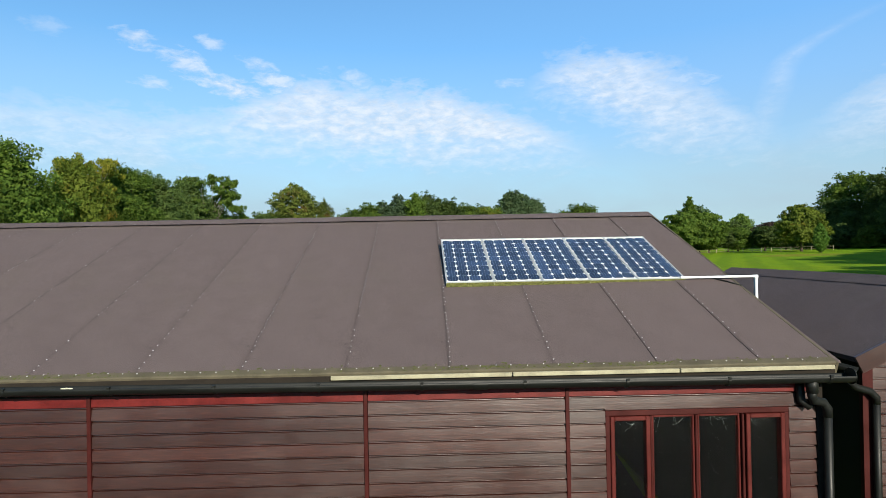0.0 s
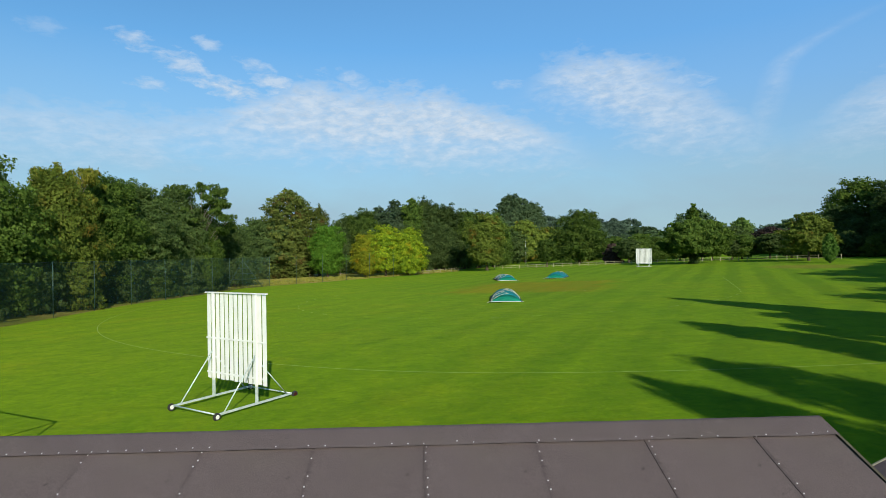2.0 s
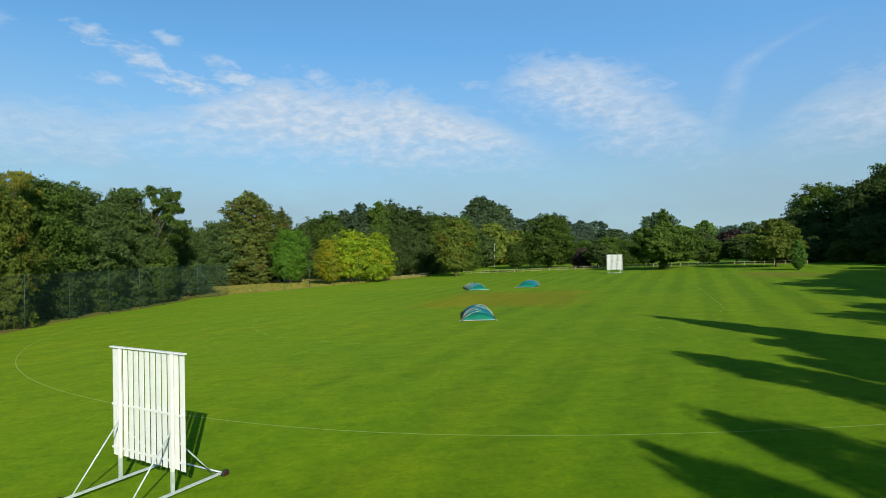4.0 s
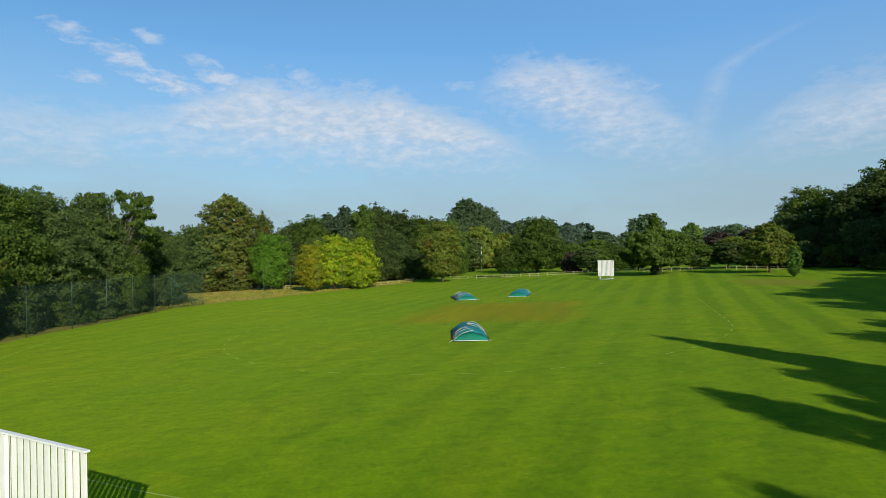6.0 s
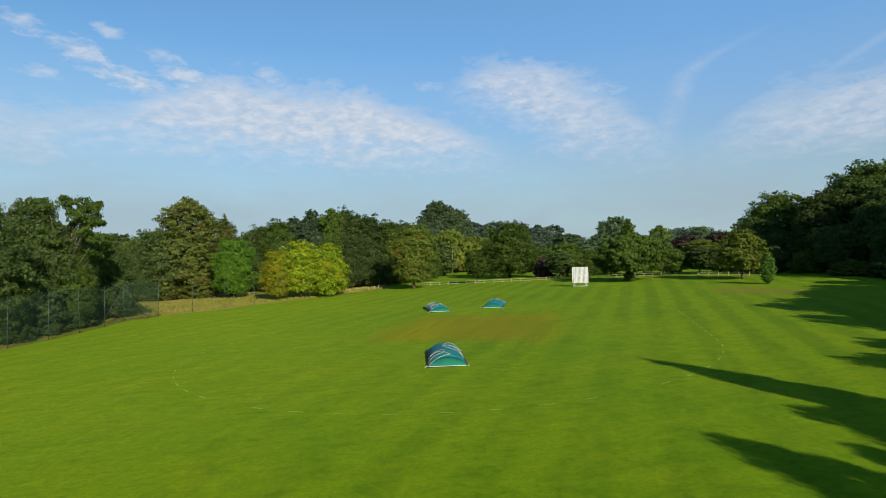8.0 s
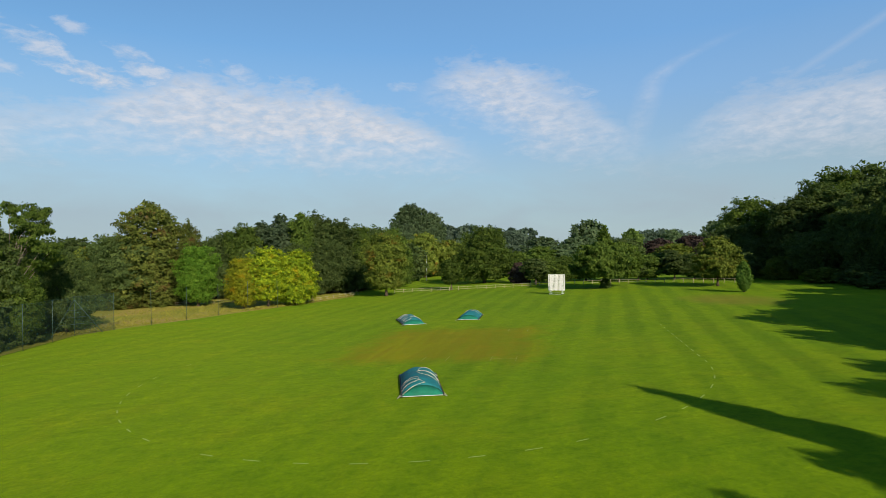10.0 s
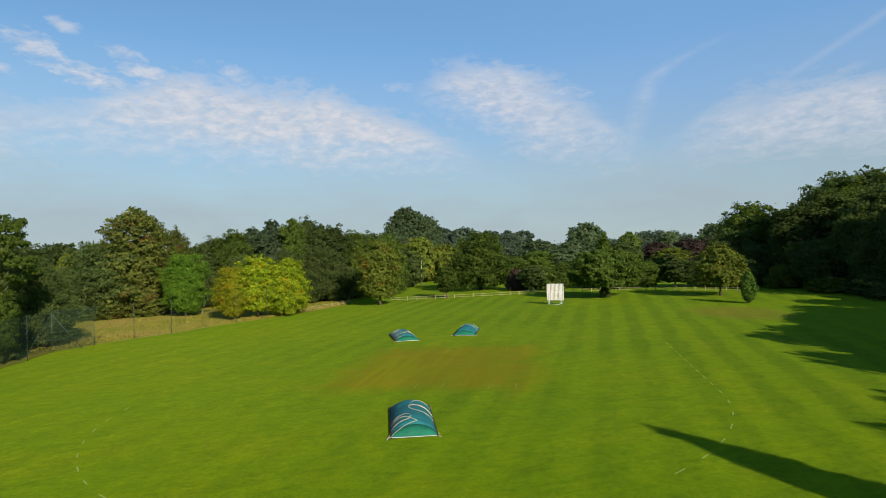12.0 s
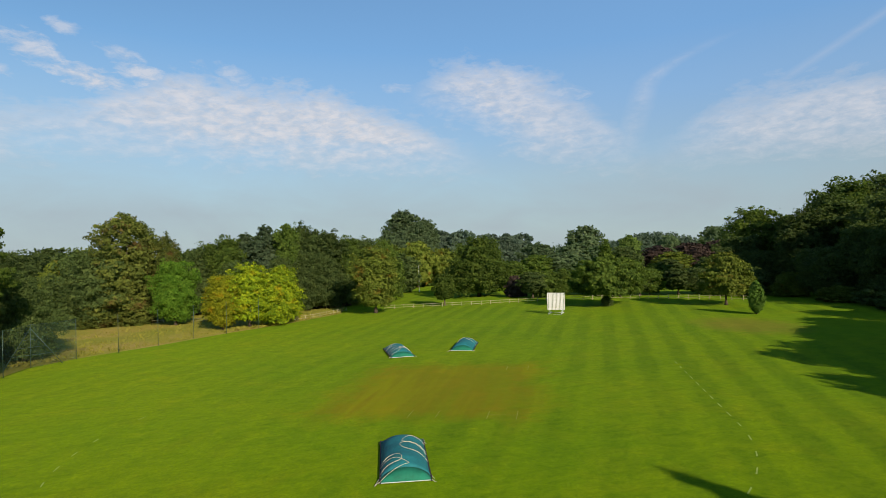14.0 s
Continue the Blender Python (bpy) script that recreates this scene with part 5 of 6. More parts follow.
FORMS = {
    "round_a": make_tree("round", 11, 18, 15, 1.6, 17000, 0.42, 48, 0.17),
    "round_b": make_tree("full", 12, 17, 16, 1.3, 17000, 0.42, 52, 0.17),
    "round_c": make_tree("round", 13, 20, 15, 2.2, 17000, 0.42, 46, 0.175),
    "tall_a": make_tree("full", 21, 24, 14, 1.6, 16000, 0.47, 80, 0.14),
    "tall_b": make_tree("column", 22, 26, 13, 1.6, 16000, 0.47, 80, 0.14),
    "crest": make_tree("crest", 23, 28, 19, 0.8, 24000, 0.50, 130, 0.10),
    "pine_a": make_tree("pine", 31, 22, 13, 0.8, 16000, 0.47, 80, 0.13, 0.5),
    "spire": make_tree("spire", 32, 17, 17, 3.2, 26000, 0.42, 110, 0.085, 0.7),
    "spread": make_tree("spread", 41, 12, 13, 2.4, 16000, 0.34, 90, 0.085, 0.45),
    "lacy": make_tree("lacy", 51, 21, 17, 9.0, 17000, 0.31, 60, 0.085, 0.45, BARK_PALE),
    "cone": make_tree("cone", 61, 6.6, 3.4, 0.25, 16000, 0.15, 170, 0.085, 1.2),
    "flame": make_tree("flame", 62, 6.6, 3.6, 0.15, 16000, 0.13, 150, 0.085, 1.3),
    "bush_a": make_tree("bush", 71, 5, 6.5, 0.1, 7000, 0.36, 40, 0.14),
    "bush_b": make_tree("bush", 72, 6, 6, 0.1, 7000, 0.36, 40, 0.14),
    "near_a": make_tree("full", 91, 19, 15, 1.2, 36000, 0.27, 70, 0.15),
    "near_b": make_tree("round", 92, 20, 14, 1.6, 36000, 0.27, 64, 0.155),
    "near_c": make_tree("column", 93, 20, 13, 1.0, 36000, 0.27, 70, 0.15),
    "undergrowth": make_tree("bush", 94, 8, 8, 0.1, 12000, 0.26, 60, 0.11),
    "far_a": make_tree("round", 95, 18, 18, 1.4, 6500, 0.85, 60, 0.13),
    "far_b": make_tree("full", 96, 20, 18, 1.2, 6500, 0.85, 60, 0.13),
    "far_c": make_tree("column", 97, 26, 15, 0.8, 6500, 0.85, 60, 0.14),
    "poplar": make_tree("full", 98, 38, 26, 1.0, 30000, 0.80, 190, 0.11),
    "young": make_tree("round", 81, 9, 6.5, 1.9, 9000, 0.30, 50, 0.13),
}
EYE = (-0.5, 17.0, 9.5)


def back(x, y, top, w, k):
    """The same tree moved farther off along its line from the field's end, and grown to suit."""
    return (EYE[0] + (x - EYE[0]) * k, EYE[1] + (y - EYE[1]) * k, EYE[2] + (top - EYE[2]) * k, w * k)


def tree(form, leaf, x, y, top, width, label, turn=0.0, category="tree", group="", sink=0.0):
    """One tree of a form, grown to its own height and width."""
    if (y > 250 and form != "poplar") or (group == "belt along the field" and not form in ("cone", "lacy")):
        form = {"round_a": "far_a", "round_c": "far_a", "round_b": "far_b", "tall_a": "far_b", "tall_b": "far_c", "pine_a": "far_c"}.get(form, form)
    f = FORMS[form]
    z = lie(x) - sink
    h = top - z
    m = Matrix.Translation((x, y, z)) @ Matrix.Rotation(turn, 4, "Z") @ Matrix.Diagonal((width / f["width"], width / f["width"], h / f["height"], 1))
    t = thing("bush" if form.startswith(("bush", "under")) else "tree", m, label, category, group)
    share("trunk", f["trunk"], t, Matrix.Identity(4))
    c = share("crown", f["crown"], t, Matrix.Identity(4))
    c.material_slots[0].link = "OBJECT"
    c.material_slots[0].material = LEAF[leaf]
    return t


# trees that stand out by themselves
tree("crest", "rust", *back(-50.3, 194, 26.8, 17.5, 1.08), "tall broad dark tree turning brown behind rough grass", 0.4)
tree("undergrowth", "rust", *back(-55.0, 190, 8.5, 9, 1.08), "dense russet-green shrub at a tall tree's foot", 1.0, "shrub")
tree("undergrowth", "rust", *back(-46.5, 190, 7.0, 9, 1.08), "dense russet-brown shrub at a tall tree's foot", 2.0, "shrub")
tree("tall_b", "rust", *back(-41.8, 197, 21.5, 8, 1.06), "slim dark brownish tree beside a taller one", 2.4)
tree("round_a", "bright", *back(-36.8, 186, 15.0, 10.0, 1.06), "small bright green broadleaf tree by rough grass", 0.8)
tree("round_a", "gold", -24.4, 178.5, 11.8, 8.0, "gold-turning lower tree at the field's edge", 0.2)
tree("round_c", "yellow", -18.9, 181, 13.9, 11.0, "yellow-green broadleaf tree turning in autumn", 0.9)
tree("round_b", "yellow", -12.2, 182, 13.2, 11.5, "yellow-green broadleaf tree at the field's edge", 2.0)
tree("round_c", "olive", 11.0, 192.5, 17.3, 13.0, "full rounded chestnut tree casting shade on mown grass", 1.1)
tree("young", "oak", 30.8, 200, 9.8, 6.2, "small young round tree behind a rail fence", 0.3)
tree("round_b", "oak", 46.4, 222, 20.4, 19.5, "large dense dark green oak beyond a rail fence", 0.9)
tree("bush_a", "purple", 55.4, 211, 8.2, 6.0, "small dark purple-leaved tree by a fence", 0.1, "shrub")
tree("spire", "oak", 65.2, 170.5, 18.2, 15.5, "broad ivy-clad tree with a spired top before a rail fence", 2.2)
tree("undergrowth", "dark", 64.8, 170.0, 4.6, 2.8, "ivy-clad stem base on mown grass", 0.2, "shrub")
tree("spread", "olive", 86.6, 156.3, 14.2, 11.4, "light green spreading tree with fine open foliage", 0.5)
tree("flame", "conifer", 80.6, 139.8, 8.9, 3.4, "narrow bright green cone-shaped conifer on the grass", 0.0)

# the dark wood behind the yellow trees
for i, (x, y, top, w, form, leaf) in enumerate([
    (-37, 206, 17.6, 12, "round_b", "dark"), (-32, 206, 19.4, 13, "round_a", "dark"), (-28, 203, 20.6, 12, "round_c", "oak"), (-24, 205, 22.0, 13, "pine_a", "pine"),
    (-18.3, 203, 23.9, 13, "pine_a", "pine"), (-12, 202, 24.4, 11, "tall_a", "oak"), (-8.5, 204, 24.0, 11, "tall_b", "dark"), (-5, 203, 22.6, 12, "tall_a", "dark"),
    (-0.5, 204, 21.8, 12, "tall_b", "dark"), (4.5, 206, 20.2, 11, "round_c", "oak"), (9.2, 208, 20.0, 12, "tall_b", "dark"), (14.5, 212, 19.5, 12, "round_b", "oak"),
    (-13, 197, 15, 10, "round_b", "dark"), (-2, 200, 15.5, 11, "round_b", "dark"), (-26, 197, 14, 11, "round_b", "dark"), (3.5, 204, 14.0, 10, "round_b", "dark"), (-7, 199, 14.0, 10, "round_b", "dark"),
    (-15, 212, 22.5, 15, "round_b", "oak"), (-3, 212, 21.5, 15, "round_b", "dark"), (6, 214, 19.5, 15, "round_b", "dark"), (-22, 213, 20.5, 15, "round_b", "dark"), (-33, 213, 18.5, 16, "round_b", "dark"),
]):
    x, y, top, w = back(x, y, top, w, 1.08)
    tree(form, leaf, x, y, top, w, "tall dark broadleaf tree in a dense wood" if leaf != "pine" else "tall bluish-green pine in a dense wood", i * 0.9, "tree", "wood behind the field")

# poplars and the trees round them, across the park
for i, (x, y, top, w, form, leaf) in enumerate([
    (36.5, 342, 39.0, 25, "poplar", "poplar"), (48, 345, 34.5, 20, "poplar", "poplar"), (27, 335, 28, 14, "tall_a", "poplar"),
    (22, 300, 20, 22, "round_a", "olive"), (36, 290, 21, 18, "round_c", "olive"), (48, 295, 18, 18, "tall_a", "olive"), (41, 300, 13, 14, "bush_a", "pale"),
    (25, 262, 16, 16, "round_b", "dark"), (19, 245, 14, 14, "round_a", "dark"), (64, 310, 19, 20, "round_a", "oak"), (57, 255, 12, 12, "bush_b", "olive"),
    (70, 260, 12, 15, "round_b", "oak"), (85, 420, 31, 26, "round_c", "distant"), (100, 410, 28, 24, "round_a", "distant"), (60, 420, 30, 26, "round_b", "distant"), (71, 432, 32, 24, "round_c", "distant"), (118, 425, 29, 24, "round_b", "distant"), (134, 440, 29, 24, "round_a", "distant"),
]):
    tree(form, leaf, x, y, top, w, "tall pale-green poplar rising over the park trees" if leaf == "poplar" else "mature parkland tree beyond the rail fence", i * 1.3, "tree", "park trees")

# hedge trees along the far fence
for i, (x, y, top, w, form, leaf) in enumerate([
    (58, 203, 9.5, 8, "young", "dark"), (63, 205, 9.5, 9, "bush_a", "oak"), (68, 205, 10.0, 9, "round_b", "oak"), (74.5, 203, 10.4, 9, "round_a", "oak"),
    (80, 199, 10.2, 9, "round_c", "dark"), (79, 190, 9.0, 7, "young", "oak"), (84.5, 189, 8.5, 6.5, "young", "dark"), (88, 190, 10.0, 9, "round_a", "oak"),
    (93, 184, 10.0, 8, "young", "dark"), (98, 182, 10.2, 9, "round_a", "dark"), (102, 177, 9.0, 8, "bush_a", "oak"), (104, 172, 9, 9, "bush_b", "dark"), (108, 174, 10, 9, "bush_a", "dark"),
]):
    tree(form, leaf, x, y, top, w, "low hedgerow tree behind the post and rail fence", i * 0.7, "tree" if form.startswith(("r", "y")) else "shrub", "hedgerow trees")

# middle-distance park trees on the right
for i, (x, y, top, w, form, leaf) in enumerate([
    (157, 380, 31.5, 26, "round_b", "poplar"), (278, 420, 31.5, 22, "round_a", "poplar"), (176, 360, 24.5, 15, "tall_a", "pale"), (128, 330, 19, 22, "round_a", "poplar"), (140, 300, 17, 18, "round_c", "dark"),
    (173, 324, 17.4, 18, "round_b", "purple"), (189, 318, 18.4, 18, "round_a", "purple"), (160, 290, 14, 18, "round_c", "olive"), (175, 280, 12, 15, "bush_a", "dark"), (207, 320, 19.4, 20, "round_c", "purple"),
    (229, 400, 25, 17, "round_a", "poplar"), (108, 300, 15, 20, "round_b", "poplar"), (118, 360, 20, 22, "round_c", "poplar"), (95, 300, 14, 18, "round_a", "oak"), (210, 300, 13, 18, "bush_b", "olive"), (150, 250, 11, 14, "bush_a", "dark"),
    (100, 245, 11, 14, "bush_b", "oak"), (122, 240, 10, 13, "bush_a", "oak"), (135, 255, 11, 14, "bush_b", "dark"),
]):
    tree(form, leaf, x, y, top, w, "copper-leaved parkland tree in the middle distance" if leaf == "purple" else "parkland tree in the middle distance", i * 1.1, "tree", "park trees")

# the shaded wood on the right, its shade partly put into dark leaves
for i, (x, y, top, w, form, leaf) in enumerate([
    (133, 203, 27.5, 19, "round_c", "oak"), (124, 198, 19, 15, "round_a", "dark"), (143, 200, 25.5, 16, "tall_a", "dark"), (118, 182, 14, 13, "round_b", "dark"), (109, 163, 9, 8, "bush_a", "olive"),
    # first two of this row are out of view, added to shade the wood
    (116, 134, 30, 14, "round_b", "dark"), (136, 140, 34, 15, "round_b", "dark"), (122, 171, 25.5, 15, "tall_a", "dark"), (131, 172, 29.5, 17, "tall_b", "dark"), (140, 176, 33, 20, "round_c", "oak"), (148, 172, 35, 20, "tall_a", "dark"),
    (112, 155, 15, 12, "round_a", "dark"), (118, 150, 20, 14, "round_b", "dark"), (126, 152, 27, 16, "round_c", "dark"), (107, 147, 6.5, 8, "bush_b", "olive"), (108, 137, 7.5, 10, "bush_a", "dark"), (116, 140, 20, 14, "round_b", "dark"),
    (113, 126, 20, 14, "round_a", "dark"), (106, 121, 12, 12, "bush_b", "dark"), (122, 130, 28, 17, "tall_a", "oak"), (135, 140, 32, 20, "round_c", "oak"), (103, 130, 6, 8, "bush_a", "dark"), (155, 190, 30, 20, "round_a", "oak"),
]):
    tree(form, leaf, x, y, top, w, "tall dark tree in the shaded wood beside the field", i * 0.8, "shrub" if form.startswith("bush") else "tree", "wood beside the field")

# the belt that goes on round the field and throws its long shadows over the grass
for i, (x, y, top, w, form, leaf) in enumerate([
    (35.6, 34.0, 22.0, 7.6, "cone", "pine"), (33.2, 30.6, 15.8, 5.8, "round_c", "oak"), (29.8, 28.2, 14.0, 4.6, "round_a", "oak"), (48.5, 36, 18.5, 10, "round_a", "oak"), (25.4, 28.8, 15.4, 4.8, "crest", "oak"), (34, 22, 16.5, 8, "round_c", "oak"),
    (21.4, 13.3, 16.4, 5.4, "crest", "oak"), (31.5, 9, 18, 9.5, "round_a", "oak"), (18.2, 7.6, 17.6, 4.6, "crest", "oak"), (25.5, -3, 18, 9.5, "round_b", "oak"),
    (69.5, 63, 23.5, 12, "tall_a", "dark"), (78, 66, 24, 17, "round_b", "dark"), (86, 74, 24.4, 18, "round_b", "dark"), (76, 58, 22, 16, "round_b", "dark"), (88, 64, 24, 18, "round_b", "dark"), (64, 54, 21.5, 11, "round_b", "oak"), (96, 83, 24.5, 18, "round_b", "dark"), (74.5, 64.5, 22.5, 15, "round_b", "dark"), (82, 69, 23.5, 16, "round_b", "dark"), (91, 78, 24, 16, "round_b", "dark"), (104, 92, 24, 15, "round_a", "dark"), (54.5, 43, 18, 10, "round_a", "oak"),
]):
    tree(form, leaf, x, y, top, w, "tall tree in the belt along the field's edge", i * 1.7, "tree", "belt along the field")

# unseen trees behind the viewpoint, added for the pavilion's panes to mirror
for i, (x, y, top, w, form, leaf) in enumerate([(-34, -46, 14, 16, "far_a", "oak"), (-20, -49, 15, 15, "far_b", "dark"), (-7, -47, 14, 15, "far_a", "oak"), (6, -50, 15.5, 16, "far_b", "oak"), (19, -47, 14.5, 15, "far_a", "dark"), (33, -48, 15, 16, "far_b", "oak")]):
    tree(form, leaf, x, y, top, w, "unseen broadleaf tree added behind for the panes to mirror", i * 1.4, "tree", "trees beyond the yard")

# the wood behind the netting on the left
for i, (x, y, top, w, form, leaf) in enumerate([
    (-59, 87, 18.8, 15, "near_a", "oak"), (-66, 93, 20.2, 14, "near_b", "oak"), (-70, 84, 20.5, 14, "near_c", "dark"), (-57, 99, 18.4, 11, "near_a", "olive"), (-60, 104, 18.5, 12, "near_b", "oak"),
    (-58, 112, 19.6, 13, "near_b", "oak"), (-64, 118, 20.0, 14, "near_a", "dark"), (-56, 120, 19.0, 12, "near_c", "dark"), (-62, 128, 20.5, 13, "near_a", "dark"),
    (-56.5, 134, 20.3, 12, "near_c", "dark"), (-53.2, 137, 20.9, 13.5, "lacy", "oak"), (-51.5, 136, 11.0, 7, "near_b", "oak"), (-55, 139, 13.0, 8, "near_c", "oak"), (-51.5, 152, 13.5, 9, "near_a", "dark"), (-57, 156, 14, 12, "near_a", "dark"), (-58, 145, 17, 13, "near_b", "dark"),
    (-56.5, 93, 9, 8, "undergrowth", "dark"), (-57, 103, 9, 8, "undergrowth", "dark"), (-55.5, 112, 8, 8, "undergrowth", "dark"), (-54, 121, 8.5, 8, "undergrowth", "oak"), (-52.5, 129, 7.5, 7, "undergrowth", "dark"), (-52, 137, 7.0, 7, "undergrowth", "dark"),
    (-58, 78, 16.5, 13, "near_a", "oak"), (-58.5, 103.5, 19.6, 9.5, "lacy", "tawny"), (-53.6, 99, 7.6, 6.5, "undergrowth", "olive"), (-56, 80, 10, 9, "undergrowth", "dark"), (-55, 70, 10, 9, "undergrowth", "dark"), (-68, 64, 20, 15, "near_b", "oak"), (-78, 105, 20, 16, "near_a", "dark"), (-72, 132, 19, 15, "near_a", "dark"),
    (-70, 150, 17, 15, "near_b", "dark"), (-54, 162, 7.5, 6, "undergrowth", "rust"),
]):
    tree(form, leaf, x, y, top, w, "open-crowned tree with pale limbs showing against the sky" if form == "lacy" else ("undergrowth behind the green netting" if form == "undergrowth" else "tall mature tree in the wood behind the netting"), i * 1.2, "shrub" if form == "undergrowth" else "tree", "wood behind the netting")

# the far side of the wood, seen over the rough grass
for i, (x, y, top, w, form, leaf) in enumerate([
    (-60, 205, 18, 16, "round_a", "dark"), (-68, 215, 19, 17, "round_b", "dark"), (-77, 222, 16, 14, "spread", "olive"), (-86, 225, 18, 18, "round_c", "dark"), (-95, 230, 19, 18, "round_a", "dark"),
    (-68, 204, 6, 9, "bush_b", "dark"), (-63, 208, 5.5, 9, "bush_a", "rust"), (-76, 200, 7, 10, "bush_a", "dark"), (-68, 182, 8.5, 6, "young", "rust"), (-80, 200, 9, 12, "bush_b", "dark"), (-88, 195, 12, 14, "round_b", "dark"),
    (-75, 178, 10, 12, "bush_a", "dark"), (-85, 180, 15, 15, "round_a", "olive"), (-96, 190, 18, 16, "round_c", "dark"), (-105, 280, 21, 24, "round_b", "dark"), (-80, 290, 20, 24, "round_a", "dark"), (-55, 285, 19, 22, "round_c", "dark"), (-40, 260, 18, 20, "round_b", "dark"),
]):
    tree(form, leaf, x, y, top, w, "umbrella-crowned tree with a bare stem" if form == "spread" else "tree or thicket at the far side of the rough ground", i * 1.2, "shrub" if form.startswith("bush") else "tree", "far thicket")


# ---------------------------------------------------------------- far woods and hill
def far_woods():
    g = np.random.default_rng(5)
    rows = []
    for dist, z0, h, span, count in ((520, 0, 17, (-700, 900), 260), (640, 1, 20, (-900, 1100), 280), (820, 4, 22, (-1100, 1300), 300), (1150, 10, 26, (-1500, 1800), 300)):
        for k in range(count):
            x = span[0] + (span[1] - span[0]) * (k + g.random()) / count
            y = dist + g.normal() * 25
            rows.append((x, y, z0, h * (0.6 + 0.5 * g.random()), (span[1] - span[0]) / count * 2.2))
    # a wooded rise
    for k in range(700):
        a = g.random()
        x = 380 + 330 * a
        y = 900 + 60 * g.random()
        rise = 34 * math.exp(-((x - 535) / 95) ** 2)
        rows.append((x, y, rise * (0.3 + 0.7 * g.random()), 12 + 3 * g.random(), 12))
    R = np.array(rows)
    per = 80
    n = len(R) * per
    i = np.repeat(np.arange(len(R)), per)
    d = g.normal(size=(n, 3))
    d[:, 2] = np.abs(d[:, 2]) * 0.9 + 0.05
    d /= np.linalg.norm(d, axis=1)[:, None]
    q = (0.75 + 0.35 * g.random(n))[:, None]
    c = np.stack([R[i, 0], R[i, 1], R[i, 2]], 1) + d * q * np.stack([R[i, 4] * 0.5, R[i, 4] * 0.5, R[i, 3]], 1)
    nrm = d + 0.5 * g.normal(size=(n, 3))
    nrm /= np.linalg.norm(nrm, axis=1)[:, None]
    t = np.cross(nrm, g.normal(size=(n, 3)))
    t /= np.linalg.norm(t, axis=1)[:, None]
    b = np.cross(nrm, t)
    s = (0.9 + 1.2 * g.random(n))[:, None]
    v = np.empty((n, 4, 3))
    v[:, 0], v[:, 1], v[:, 2], v[:, 3] = c - t * s, c + b * s * 0.7, c + t * s, c - b * s * 0.7
    # the far leaves carry the haze in their colour
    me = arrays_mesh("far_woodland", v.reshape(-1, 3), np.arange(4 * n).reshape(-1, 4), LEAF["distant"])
    tagged(new("far_woodland", me), "distant woodland along the horizon, haze tinted into its leaves", "woodland", "", "stuff")


far_woods()


# ---------------------------------------------------------------- rough grass past the netting
def rough_ground():
    bm = bmesh.new()
    edge = [(-47.5, 60), (-50.6, 106), (-48.0, 128), (-47.4, 145), (-42.8, 151.0), (-32.4, 160.2), (-22.2, 171.8), (-10.4, 182), (2, 197)]
    far = [(-110, 60), (-110, 110), (-110, 140), (-110, 170), (-100, 215), (-75, 235), (-45, 235), (-20, 226), (4, 228)]
    n = 10
    rows = []
    for (a, b), (c, d) in zip(edge, far):
        rows.append([bm.verts.new((a + (c - a) * k / n, b + (d - b) * k / n, lie(a + (c - a) * k / n) + 0.02 + 0.25 * min(1, k / 1.0) * (0.6 + 0.4 * math.sin(3 * k + a)))) for k in range(n + 1)])
    for r, s in zip(rows, rows[1:]):
        for k in range(n):
            bm.faces.new((r[k], s[k], s[k + 1], r[k + 1])).smooth = True
    bmesh.ops.recalc_face_normals(bm, faces=bm.faces)
    tagged(part("rough_meadow", bm, MEADOW, None), "uncut dry meadow grass behind the netting", "grass", "", "structure")
    g = np.random.default_rng(9)
    n = 5000
    i = g.integers(3, len(edge) - 1, n)
    u, w = g.random(n), g.random(n) ** 1.3 * 0.45 + 0.01
    E, Fr = np.array(edge), np.array(far)
    e = E[i] + (E[i + 1] - E[i]) * u[:, None]
    f = Fr[i] + (Fr[i + 1] - Fr[i]) * u[:, None]
    p = e + (f - e) * w[:, None]
    z = FALL * np.maximum(-100, p[:, 0]) + 0.12
    a = g.random(n) * math.tau
    h = 0.12 + 0.25 * g.random(n)
    s = 0.07 + 0.10 * g.random(n)
    v = np.empty((n, 4, 3))
    dx, dy = np.cos(a) * s, np.sin(a) * s
    lean = g.normal(size=(n, 2)) * 0.15
    for k, (sg, up) in enumerate(((-1, 0), (1, 0), (0.5, 1), (-0.5, 1))):
        v[:, k, 0] = p[:, 0] + sg * dx + up * lean[:, 0]
        v[:, k, 1] = p[:, 1] + sg * dy + up * lean[:, 1]
        v[:, k, 2] = z + up * h
    me = arrays_mesh("meadow_tufts", v.reshape(-1, 3), np.arange(4 * n).reshape(-1, 4), STRAW)
    tagged(new("meadow_tufts", me), "tufts of dry seeding grass behind the netting", "grass", "", "stuff")


STRAW = leaf_material("straw", (0.150, 0.165, 0.022), (0.190, 0.185, 0.030), (0.235, 0.200, 0.046), 0.3)
rough_ground()


